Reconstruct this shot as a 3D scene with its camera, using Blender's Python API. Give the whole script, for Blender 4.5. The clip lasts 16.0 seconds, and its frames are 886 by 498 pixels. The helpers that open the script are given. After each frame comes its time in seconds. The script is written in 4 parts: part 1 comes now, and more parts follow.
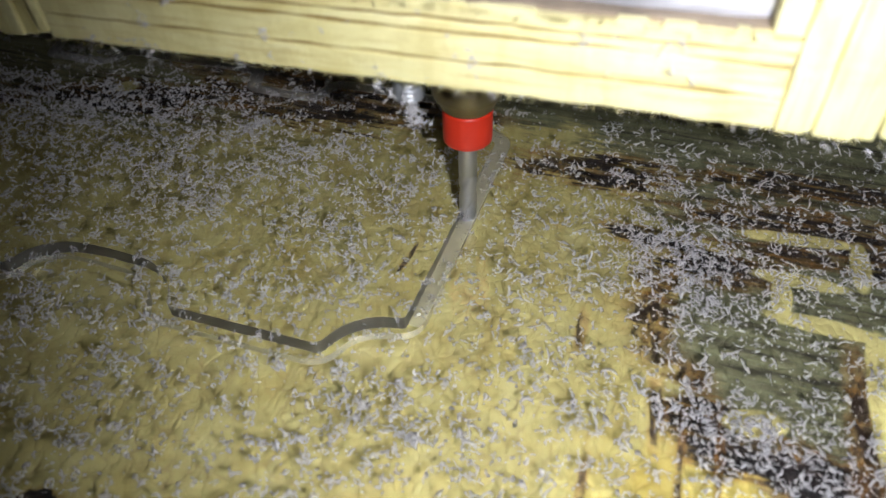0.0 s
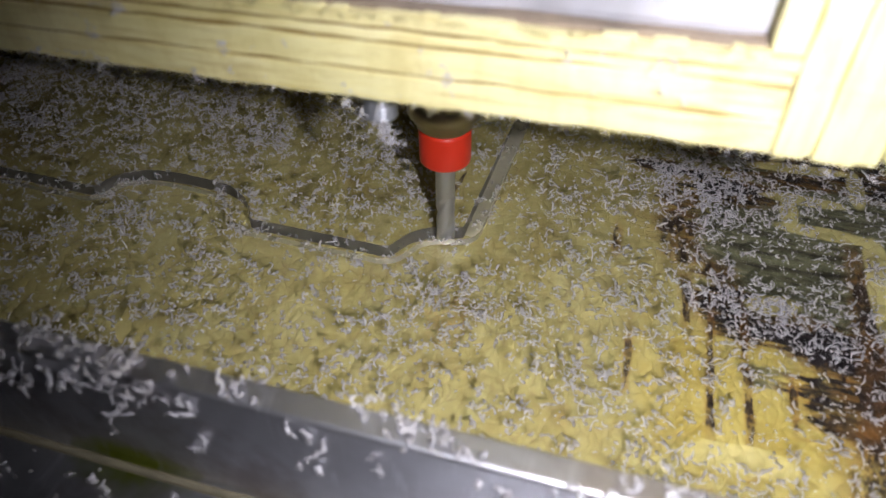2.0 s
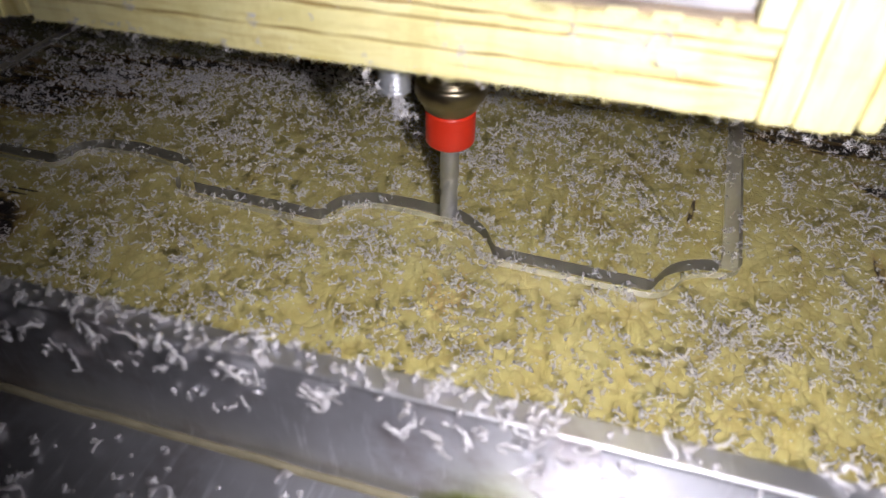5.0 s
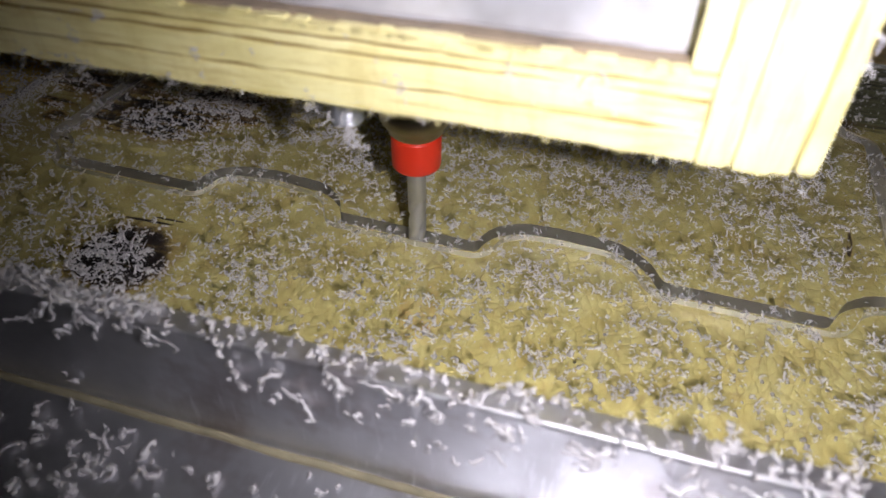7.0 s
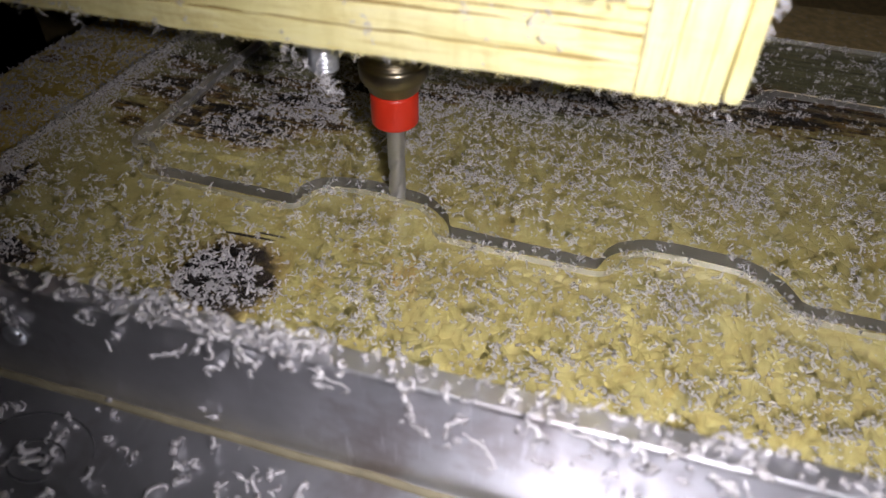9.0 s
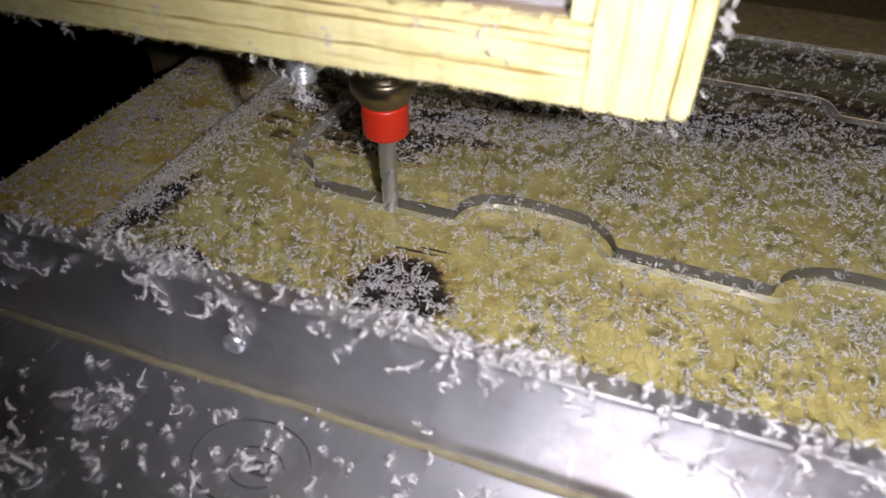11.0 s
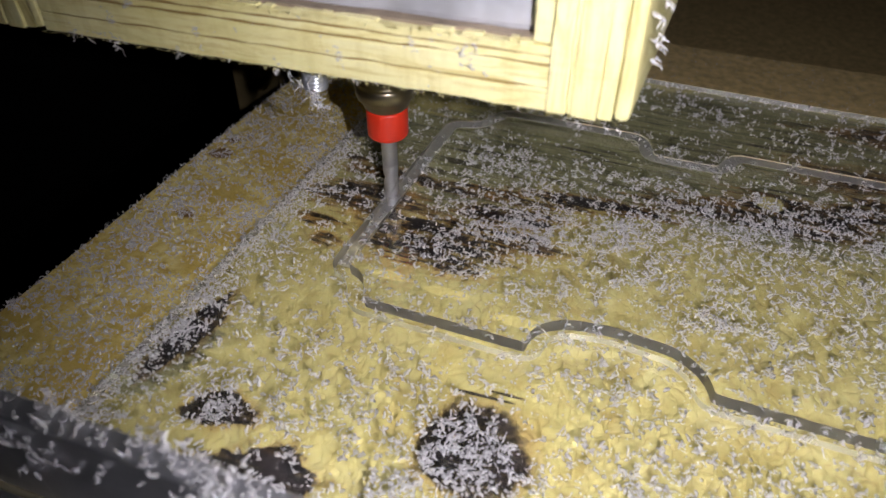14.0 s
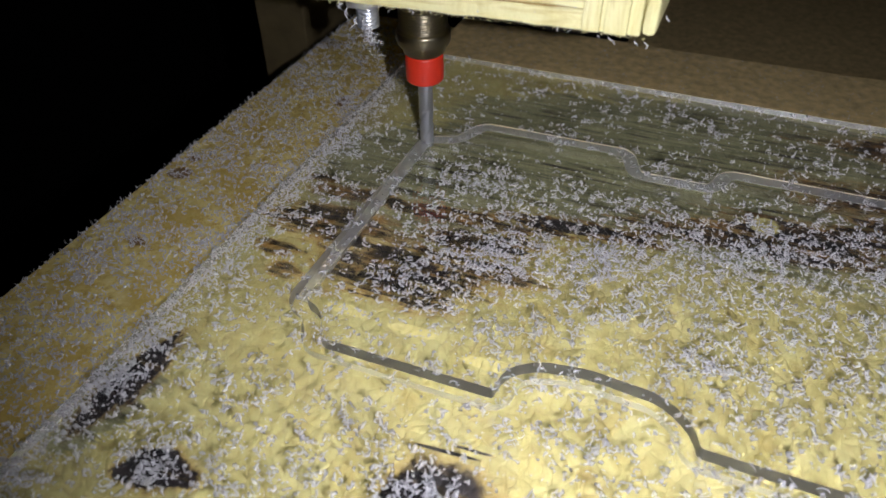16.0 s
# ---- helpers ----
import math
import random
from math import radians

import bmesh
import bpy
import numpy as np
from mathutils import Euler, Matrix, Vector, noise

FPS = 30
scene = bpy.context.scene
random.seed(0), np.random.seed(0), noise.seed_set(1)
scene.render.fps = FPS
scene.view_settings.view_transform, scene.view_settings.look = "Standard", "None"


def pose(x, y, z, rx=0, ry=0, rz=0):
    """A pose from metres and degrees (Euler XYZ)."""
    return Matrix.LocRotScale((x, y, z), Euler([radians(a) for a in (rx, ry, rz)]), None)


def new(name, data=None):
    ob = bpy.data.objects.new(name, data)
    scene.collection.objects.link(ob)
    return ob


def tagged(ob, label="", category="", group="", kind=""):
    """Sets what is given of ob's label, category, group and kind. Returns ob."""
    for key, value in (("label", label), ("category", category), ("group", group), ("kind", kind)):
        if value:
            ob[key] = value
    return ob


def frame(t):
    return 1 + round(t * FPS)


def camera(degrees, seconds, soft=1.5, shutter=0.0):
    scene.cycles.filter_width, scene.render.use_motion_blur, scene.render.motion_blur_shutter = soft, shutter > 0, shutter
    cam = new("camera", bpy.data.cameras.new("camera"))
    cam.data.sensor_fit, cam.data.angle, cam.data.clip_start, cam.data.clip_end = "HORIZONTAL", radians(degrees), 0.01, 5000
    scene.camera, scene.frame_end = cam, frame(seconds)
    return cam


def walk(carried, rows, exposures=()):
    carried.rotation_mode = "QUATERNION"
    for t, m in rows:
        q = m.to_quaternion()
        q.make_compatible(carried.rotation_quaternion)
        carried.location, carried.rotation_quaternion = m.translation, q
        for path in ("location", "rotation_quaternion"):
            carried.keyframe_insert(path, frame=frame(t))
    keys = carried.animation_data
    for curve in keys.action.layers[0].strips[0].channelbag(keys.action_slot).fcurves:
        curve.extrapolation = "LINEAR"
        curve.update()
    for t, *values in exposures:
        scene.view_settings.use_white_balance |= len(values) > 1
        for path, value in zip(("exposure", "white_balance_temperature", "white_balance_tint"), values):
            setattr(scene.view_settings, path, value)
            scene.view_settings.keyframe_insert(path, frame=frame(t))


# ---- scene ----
# Lengths below are in centimetres; S turns them into metres.
S = 0.01
LENS = 65.8
cam = camera(LENS, 16.0, soft=1.5)
# a small real aperture, focused on the cutter
cam.data.dof.use_dof, cam.data.dof.focus_distance, cam.data.dof.aperture_fstop = True, 0.134, 29.0
# seconds, eye x y z in centimetres, turns in degrees
PATH = [
    (0.0, 12.78, -5.22, 7.98, 46.71, 1.54, 19.57),
    (0.5, 12.73, -5.70, 7.97, 46.79, 1.48, 18.57),
    (1.0, 12.54, -6.41, 7.88, 47.31, 1.07, 18.02),
    (1.5, 12.47, -7.29, 7.71, 47.50, 0.67, 18.39),
    (2.0, 12.31, -7.74, 7.72, 48.11, 0.36, 18.43),
    (2.5, 11.81, -8.01, 7.94, 47.58, -0.07, 18.78),
    (3.0, 10.88, -8.29, 7.75, 48.02, -0.60, 18.56),
    (3.5, 10.19, -8.15, 7.67, 48.07, -0.70, 18.26),
    (4.0, 9.25, -8.35, 7.65, 48.00, -0.68, 18.47),
    (4.2, 8.95, -8.37, 7.65, 48.02, -0.86, 18.31),
    (6.3, 6.18, -8.81, 7.94, 48.93, -0.41, 18.97),
    (6.5, 5.93, -8.82, 7.89, 48.98, -0.52, 18.89),
    (7.0, 5.06, -8.95, 7.94, 48.81, -0.75, 18.86),
    (7.5, 4.41, -9.07, 7.81, 48.65, -0.48, 18.93),
    (8.0, 3.84, -8.97, 7.82, 48.40, -0.85, 18.93),
    (8.5, 3.25, -9.01, 7.76, 48.06, -1.02, 18.88),
    (8.7, 3.06, -8.90, 7.85, 47.99, -0.96, 18.65),
    (10.8, 1.14, -9.46, 7.84, 49.11, -0.07, 22.14),
    (11.0, 0.71, -9.65, 7.90, 49.14, -0.11, 22.38),
    (11.5, -0.08, -9.83, 8.11, 49.40, -0.16, 22.63),
    (12.0, -0.74, -9.84, 8.18, 49.22, -0.43, 22.95),
    (12.5, -0.89, -9.73, 8.24, 49.45, -0.20, 22.95),
    (13.0, -1.09, -9.60, 8.55, 49.41, -0.22, 23.07),
    (13.5, -1.22, -9.11, 8.50, 49.50, -0.26, 22.97),
    (14.0, -1.27, -7.73, 8.67, 49.47, 0.29, 22.54),
    (14.5, -1.64, -7.11, 8.18, 48.64, 0.22, 22.60),
    (15.0, -1.32, -6.75, 8.32, 48.68, 0.56, 22.42),
    (15.5, -1.08, -6.52, 8.41, 48.83, 0.66, 22.26),
    (16.0, -1.11, -6.35, 8.52, 48.98, 0.87, 22.41),
]


def eye_pose(row):
    t, x, y, z, rx, ry, rz = row
    return pose(x * S, y * S, z * S, rx, ry, rz)


walk(cam, [(row[0], eye_pose(row)) for row in PATH], exposures=[(0.0, 0.15, 6430, 8), (0.5, 0.12, 6450, 8), (1.0, -0.02, 6480, 8), (1.5, -0.05, 6500, 11), (2.0, -0.04, 6550, 14), (3.0, 0.27, 6700, 15), (7.0, 0.30, 6800, 15), (8.5, 0.22, 6850, 15), (11.0, 0.46, 6900, 15), (13.0, 0.73, 6900, 15), (14.5, 0.67, 6520, 13), (16.0, 0.70, 6280, 12)])

# ---- world ----
world = bpy.data.worlds.new("dark_workshop")
world.use_nodes = True
world.node_tree.nodes["Background"].inputs[0].default_value = (0.9, 0.95, 1.0, 1)
world.node_tree.nodes["Background"].inputs[1].default_value = 0.002
scene.world = world
TORCH = 6000.0


# ---- materials ----
class Nodes:
    """A small node-tree writer: values and sockets go in, sockets come out."""

    def __init__(self, name):
        self.mat = bpy.data.materials.new(name)
        self.mat.use_nodes = True
        self.tree = self.mat.node_tree
        self.bsdf = self.tree.nodes["Principled BSDF"]
        self.place = self.tree.nodes.new("ShaderNodeTexCoord").outputs["Object"]

    def put(self, socket, value):
        if hasattr(value, "is_linked"):
            self.tree.links.new(value, socket)
        else:
            socket.default_value = value

    def math(self, op, a, b=0.0, c=0.0, clamp=False):
        n = self.tree.nodes.new("ShaderNodeMath")
        n.operation, n.use_clamp = op, clamp
        for s, val in zip(n.inputs, (a, b, c)):
            self.put(s, val)
        return n.outputs[0]

    def vmath(self, op, a, b=(0, 0, 0)):
        n = self.tree.nodes.new("ShaderNodeVectorMath")
        n.operation = op
        self.put(n.inputs[0], a)
        self.put(n.inputs[1], b)
        return n.outputs["Value"] if op in ("LENGTH", "DISTANCE", "DOT_PRODUCT") else n.outputs[0]

    def stretch(self, scale, turn=0.0, place=None):
        n = self.tree.nodes.new("ShaderNodeMapping")
        self.put(n.inputs["Vector"], place or self.place)
        n.inputs["Scale"].default_value = scale
        n.inputs["Rotation"].default_value = (0, 0, radians(turn))
        return n.outputs[0]

    def noise(self, scale, detail=3.0, rough=0.55, place=None, warp=0.0):
        n = self.tree.nodes.new("ShaderNodeTexNoise")
        self.put(n.inputs["Vector"], place or self.place)
        n.inputs["Scale"].default_value, n.inputs["Detail"].default_value = scale, detail
        n.inputs["Roughness"].default_value, n.inputs["Distortion"].default_value = rough, warp
        return n.outputs["Fac"]

    def cells(self, scale, place=None, out="Distance", jitter=1.0):
        n = self.tree.nodes.new("ShaderNodeTexVoronoi")
        self.put(n.inputs["Vector"], place or self.place)
        n.inputs["Scale"].default_value, n.inputs["Randomness"].default_value = scale, jitter
        return n.outputs[out]

    def seams(self, scale, place=None):
        """Distance to the nearest cell border."""
        n = self.tree.nodes.new("ShaderNodeTexVoronoi")
        n.feature = "DISTANCE_TO_EDGE"
        self.put(n.inputs["Vector"], place or self.place)
        n.inputs["Scale"].default_value = scale
        return n.outputs["Distance"]

    def warped(self, scale, amount, place=None):
        """Places pushed about by a noise field, in metres."""
        n = self.tree.nodes.new("ShaderNodeTexNoise")
        self.put(n.inputs["Vector"], place or self.place)
        n.inputs["Scale"].default_value, n.inputs["Detail"].default_value = scale, 2.0
        push = self.vmath("SUBTRACT", n.outputs["Color"], (0.5, 0.5, 0.5))
        return self.vmath("ADD", place or self.place, self.vmath("MULTIPLY", push, (amount, amount, 0)))

    def ramp(self, fac, *stops):
        n = self.tree.nodes.new("ShaderNodeValToRGB")
        self.put(n.inputs[0], fac)
        el = n.color_ramp.elements
        while len(el) < len(stops):
            el.new(0.5)
        for e, (at, col) in zip(el, stops):
            e.position = at
            e.color = (*col, 1) if hasattr(col, "__len__") else (col, col, col, 1)
        return n.outputs[0]

    def mix(self, fac, a, b, blend="MIX"):
        n = self.tree.nodes.new("ShaderNodeMix")
        n.data_type, n.blend_type = "RGBA", blend
        self.put(n.inputs[0], fac)
        for s, val in ((n.inputs[6], a), (n.inputs[7], b)):
            self.put(s, (*val, 1) if isinstance(val, tuple) and len(val) == 3 else val)
        return n.outputs[2]

    def bump(self, height, strength, distance):
        n = self.tree.nodes.new("ShaderNodeBump")
        self.put(n.inputs["Height"], height)
        n.inputs["Strength"].default_value, n.inputs["Distance"].default_value = strength, distance
        self.put(self.bsdf.inputs["Normal"], n.outputs[0])

    def set(self, **values):
        for key, val in values.items():
            key = key.replace("_", " ")
            if isinstance(val, tuple) and len(val) == 3:
                val = (*val, 1)
            self.put(self.bsdf.inputs[key], val)
        return self.mat

    def spot(self, x, y, rx, ry, turn, ragged, wob):
        """Distance from a ragged ellipse's centre: 1 at its rim; centimetres. wob runs round 0."""
        n = self.tree.nodes.new("ShaderNodeMapping")
        n.vector_type = "TEXTURE"
        self.put(n.inputs["Vector"], self.place)
        n.inputs["Location"].default_value = (x * S, y * S, 0)
        n.inputs["Rotation"].default_value = (0, 0, radians(turn))
        n.inputs["Scale"].default_value = (rx * S, ry * S, 1e6)
        return self.math("MULTIPLY_ADD", wob, ragged * 9, self.vmath("LENGTH", n.outputs[0]))

    def spots(self, rows, wob, wob_y):
        d = None
        for x, y, rx, ry, turn, rag in rows:
            m = self.spot(x, y, rx, ry, turn, rag, wob_y if ry > 1.5 * rx else wob)
            d = m if d is None else self.math("MINIMUM", d, m)
        return d


SHEET_LEFT = -8.98
BOARD_SPLIT = 8.2


def board_material(name, x0, x1):
    """The painted bed between x0 and x1, with the worn places that reach into that stretch."""
    n = Nodes(name)

    def here(rows):
        return [r for r in rows if r[0] + r[2] + 1.0 > x0 and r[0] - r[2] - 1.0 < x1]

    fine = n.noise(900, 4, 0.65)
    coarse = n.noise(140, 3, 0.6)
    wob = n.math("ADD", n.math("MULTIPLY", n.noise(150, 5, 0.75, n.stretch((0.28, 2.6, 1))), 0.75), n.math("MULTIPLY_ADD", n.noise(160, 4, 0.75), 0.25, -0.5))
    wob_y = n.math("ADD", n.math("MULTIPLY", n.noise(150, 5, 0.75, n.stretch((3.0, 0.35, 1))), 0.7), n.math("MULTIPLY_ADD", n.noise(200, 4, 0.75), 0.3, -0.5))
    flakes = n.cells(330, n.stretch((1.0, 0.55, 1), 20, None), "Color")
    flake_tone = n.vmath("DOT_PRODUCT", flakes, (0.34, 0.33, 0.33))
    yellow = n.ramp(coarse, (0.25, (0.262, 0.199, 0.050)), (0.5, (0.352, 0.300, 0.095)), (0.75, (0.416, 0.373, 0.153)))
    yellow = n.mix(n.math("MULTIPLY", flake_tone, 0.5), yellow, (0.455, 0.44, 0.22))
    # knobbly, pitted paint: lumps of two or three millimetres, small shadows painted into their seams
    lump_place = n.stretch((1.25, 0.8, 1), 12, n.warped(330, 0.0032))
    seam = n.seams(430, lump_place)
    lump = n.ramp(seam, (0.0, 0.0), (0.12, 0.55), (0.4, 1.0))
    gap = n.math("MULTIPLY", n.ramp(seam, (0.015, 1.0), (0.07, 0.0)), n.ramp(n.noise(210, 3, 0.6), (0.46, 0.0), (0.60, 1.0)))
    yellow = n.mix(n.math("MULTIPLY", gap, 0.45), yellow, (0.12, 0.075, 0.018))
    brown = n.ramp(n.noise(260, 4, 0.7), (0.60, 0.0), (0.74, 1.0))
    yellow = n.mix(n.math("MULTIPLY", brown, 0.3), yellow, (0.22, 0.10, 0.015))
    # amber, unpainted wood beside the worn patch
    if x1 > 12:
        amber = n.ramp(n.math("MULTIPLY", n.spots([(14.6, -1.1, 1.7, 1.5, 0, 0.25)], wob_y, wob_y), 0.5), (0.35, 1.0), (0.62, 0.0))
        yellow = n.mix(n.math("MULTIPLY", amber, 0.35), yellow, (0.55, 0.41, 0.035))
    # grey-green bared grain, running along x
    grain = n.noise(60, 5, 0.7, n.stretch((0.9, 14, 1)), 0.6)
    streak = n.noise(90, 3, 0.6, n.stretch((1.5, 9, 1)), 0.3)
    bare = n.ramp(grain, (0.36, (0.03, 0.024, 0.016)), (0.44, (0.145, 0.14, 0.07)), (0.60, (0.255, 0.255, 0.135)), (0.8, (0.33, 0.33, 0.19)))
    if x1 > 12:
        bare = n.ramp(grain, (0.36, (0.022, 0.018, 0.012)), (0.44, (0.10, 0.10, 0.052)), (0.60, (0.185, 0.19, 0.105)), (0.8, (0.26, 0.265, 0.16)))
    char = n.ramp(streak, (0.4, (0.007, 0.005, 0.006)), (0.66, (0.018, 0.010, 0.010)), (0.8, (0.12, 0.07, 0.02)))
    bare_mask = n.ramp(n.spots(here(BARE), wob, wob), (0.85, 1.0), (1.1, 0.0))
    dark = n.spots(here(SCORCHED_LEFT + SCORCHED_RIGHT + WORN_PATCH), wob, wob_y)
    dark_mask = n.ramp(n.math("MULTIPLY", dark, 0.5), (0.45, 1.0), (0.53, 0.0))
    halo = n.ramp(n.math("MULTIPLY", dark, 0.5), (0.48, 1.0), (0.68, 0.0))
    col = n.mix(bare_mask, yellow, bare)
    col = n.mix(n.math("MULTIPLY", halo, n.ramp(n.noise(300, 4, 0.7), (0.35, 0.15), (0.6, 0.8))), col, (0.30, 0.14, 0.015))
    flaking = n.math("MINIMUM", n.ramp(n.noise(200, 5, 0.75, n.stretch((0.22, 2.4, 1))), (0.49, 1.0), (0.62, 0.1)), n.ramp(n.noise(420, 4, 0.7), (0.55, 1.0), (0.66, 0.25)))
    scorch = n.math("MULTIPLY", dark_mask, flaking)
    knot = n.spots(here(KNOTS), n.math("MULTIPLY_ADD", n.noise(170, 4, 0.7), 1.0, -0.5), wob_y)
    col = n.mix(n.math("MULTIPLY", n.ramp(n.math("MULTIPLY", knot, 0.5), (0.48, 1.0), (0.66, 0.0)), 0.55), col, (0.22, 0.10, 0.015))
    rings = n.ramp(n.noise(330, 4, 0.7, n.stretch((0.3, 2.0, 1), 10)), (0.56, 1.0), (0.72, 0.45))
    scorch = n.math("MAXIMUM", scorch, n.math("MULTIPLY", n.ramp(n.math("MULTIPLY", knot, 0.5), (0.46, 1.0), (0.53, 0.0)), rings))
    col = n.mix(scorch, col, char)
    if x1 > 12:
        thin = n.math("MULTIPLY", n.spots(STREAKS, wob, wob_y), 0.5)
        col = n.mix(n.math("MULTIPLY", n.ramp(thin, (0.45, 0.9), (0.85, 0.0)), n.ramp(n.noise(330, 4, 0.7), (0.4, 0.2), (0.6, 0.8))), col, (0.24, 0.11, 0.015))
        col = n.mix(n.math("MULTIPLY", n.ramp(thin, (0.44, 1.0), (0.54, 0.0)), n.ramp(n.noise(260, 4, 0.75, n.stretch((1.6, 0.8, 1))), (0.44, 0.1), (0.54, 1.0))), col, (0.028, 0.015, 0.008))
    pale_mask = n.ramp(n.math("MULTIPLY", n.spots(here(PALE), wob, wob), 0.5), (0.45, 1.0), (0.55, 0.0))
    col = n.mix(n.math("MULTIPLY", pale_mask, 0.85), col, (0.60, 0.54, 0.22))
    col = n.mix(n.math("MULTIPLY", fine, 0.35), col, (0.5, 0.42, 0.25), "OVERLAY")
    n.bump(n.math("ADD", n.math("MULTIPLY", flake_tone, 0.3), n.math("ADD", n.math("MULTIPLY", lump, 0.45), n.math("MULTIPLY", n.noise(480, 3, 0.6), 0.9))), 0.42, 0.0007)
    return n.set(Base_Color=col, Roughness=n.math("ADD", 0.45, n.math("MULTIPLY", coarse, 0.3)))


def bed_edge_material():
    """The uncovered strip beside the clear sheet: rawer and more orange, with rusty knots."""
    n = Nodes("raw_bed_edge")
    tone = n.ramp(n.noise(420, 4, 0.7), (0.3, (0.44, 0.28, 0.06)), (0.5, (0.70, 0.57, 0.19)), (0.7, (0.80, 0.71, 0.34)))
    tone = n.mix(n.ramp(n.noise(95, 3, 0.6), (0.42, 0.0), (0.62, 0.75)), tone, (0.54, 0.38, 0.08))
    knot = n.spots(EDGE_KNOTS, n.math("MULTIPLY_ADD", n.noise(170, 4, 0.7), 1.0, -0.5), n.place)
    tone = n.mix(n.ramp(n.math("MULTIPLY", knot, 0.5), (0.45, 0.85), (0.62, 0.0)), tone, (0.13, 0.05, 0.012))
    n.bump(n.math("ADD", n.noise(330, 4, 0.65), n.noise(95, 3, 0.6)), 0.8, 0.001)
    return n.set(Base_Color=tone, Roughness=0.6)


EDGE_KNOTS = [(-11.8, 3.3, 0.26, 0.2, 0, 0.2), (-11.85, 3.95, 0.16, 0.12, 0, 0.2), (-11.0, 1.0, 0.2, 0.12, 0, 0.3), (-9.9, 7.6, 0.16, 0.25, 0, 0.3)]

# worn and scorched places on the board: x, y, half-lengths, turn, raggedness (centimetres, degrees)
BARE = [
    (15.5, 2.4, 2.1, 3.2, 0, 0.18), (15.8, 5.6, 3.2, 1.3, 0, 0.2), (16.5, 8.6, 6.5, 3.2, 2, 0.25), (-0.3, 7.4, 7.2, 3.4, 4, 0.12), (-6.5, 4.7, 2.6, 2.5, 0, 0.15),
    (8.0, 9.2, 6.5, 2.6, 0, 0.2), (-8.5, -2.3, 0.5, 1.2, -10, 0.3),
]
KNOTS = [(-3.1, -2.22, 0.84, 0.82, 0, 0.11), (-3.3, -1.22, 0.5, 0.03, 5, 0.06), (-2.95, -1.06, 0.3, 0.025, 4, 0.06), (-7.0, -3.05, 0.62, 0.34, 8, 0.25), (-5.8, -3.85, 0.85, 0.5, 0, 0.4), (-8.55, -1.9, 0.30, 1.0, -8, 0.3), (6.35, -3.2, 0.4, 0.2, 8, 0.3), (15.9, 0.3, 0.75, 0.45, 0, 0.3), (16.35, -0.7, 0.4, 0.8, 0, 0.35)]
# scorched band, its left half
SCORCHED_LEFT = [
    (-8.4, 2.8, 0.55, 0.22, 4, 0.4), (-7.9, 3.7, 0.8, 0.13, 3, 0.5), (-8.2, 1.75, 0.5, 0.2, 0, 0.45), (-8.4, 4.1, 0.4, 0.1, 3, 0.5), (-7.1, 2.5, 0.6, 0.3, 4, 0.45),
    (-7.6, 1.25, 0.4, 0.2, 0, 0.3), (-7.5, 2.7, 1.2, 0.55, 0, 0.45), (-7.2, 3.9, 1.1, 0.18, 2, 0.5), (-5.5, 2.0, 1.7, 0.75, 4, 0.4),
    (-5.2, 3.9, 1.8, 0.2, 3, 0.5), (-4.2, 3.3, 1.2, 0.35, 12, 0.5), (-3.9, 2.6, 0.8, 0.3, 4, 0.4),
]
# and its right half
SCORCHED_RIGHT = [
    (-2.6, 4.4, 1.7, 0.3, 8, 0.5), (0.8, 5.5, 2.3, 0.55, 10, 0.45), (1.4, 5.2, 1.8, 0.25, 6, 0.5), (3.4, 9.6, 1.6, 0.35, 0, 0.5),
    (3.6, 7.4, 2.2, 0.5, 0, 0.5), (4.8, 6.3, 2.6, 0.8, 3, 0.5), (7.2, 6.9, 2.0, 0.5, 3, 0.5),
]
# dark stains round the worn patch
WORN_PATCH = [
    (14.1, 3.95, 0.85, 0.5, 4, 0.45), (13.15, 4.3, 0.75, 0.2, -4, 0.4), (13.3, 3.4, 0.4, 0.45, 0, 0.5), (15.3, 4.55, 0.7, 0.22, 4, 0.45), (12.5, 5.92, 0.3, 0.25, 0, 0.4), (14.5, 0.35, 0.6, 0.4, 6, 0.4), (16.0, -0.4, 0.8, 0.9, -10, 0.3), (15.3, 0.35, 1.0, 0.4, -8, 0.4),
    (15.9, 5.2, 2.2, 0.4, -4, 0.5), (16.0, 6.6, 1.8, 0.35, 4, 0.5), (15.5, 5.7, 1.5, 0.25, 4, 0.5), (17.0, 4.9, 1.0, 0.45, 0, 0.5),
    (14.2, 0.6, 0.5, 0.6, 0, 0.4), (11.8, 5.9, 1.6, 0.5, 8, 0.5),
]
# narrow dark streaks across the grain
STREAKS = [
    (13.2, 2.45, 0.32, 0.42, 8, 0.5), (13.45, 1.75, 0.26, 0.34, 8, 0.5), (13.95, 1.5, 0.3, 0.22, 0, 0.5), (13.55, 0.8, 0.11, 0.5, 6, 0.4), (16.4, -1.9, 0.6, 0.9, 5, 0.35), (14.5, -1.0, 0.06, 1.3, 3, 0.6),
    (15.1, -0.9, 0.04, 0.4, 2, 0.6), (13.98, -0.9, 0.05, 1.2, 3, 0.6), (12.8, -0.8, 0.05, 0.6, 4, 0.5), (12.3, 1.85, 0.07, 0.4, 6, 0.5),
    (9.15, 2.5, 0.05, 0.45, -6, 0.4), (16.2, 1.2, 0.18, 1.3, 0, 0.3),
]
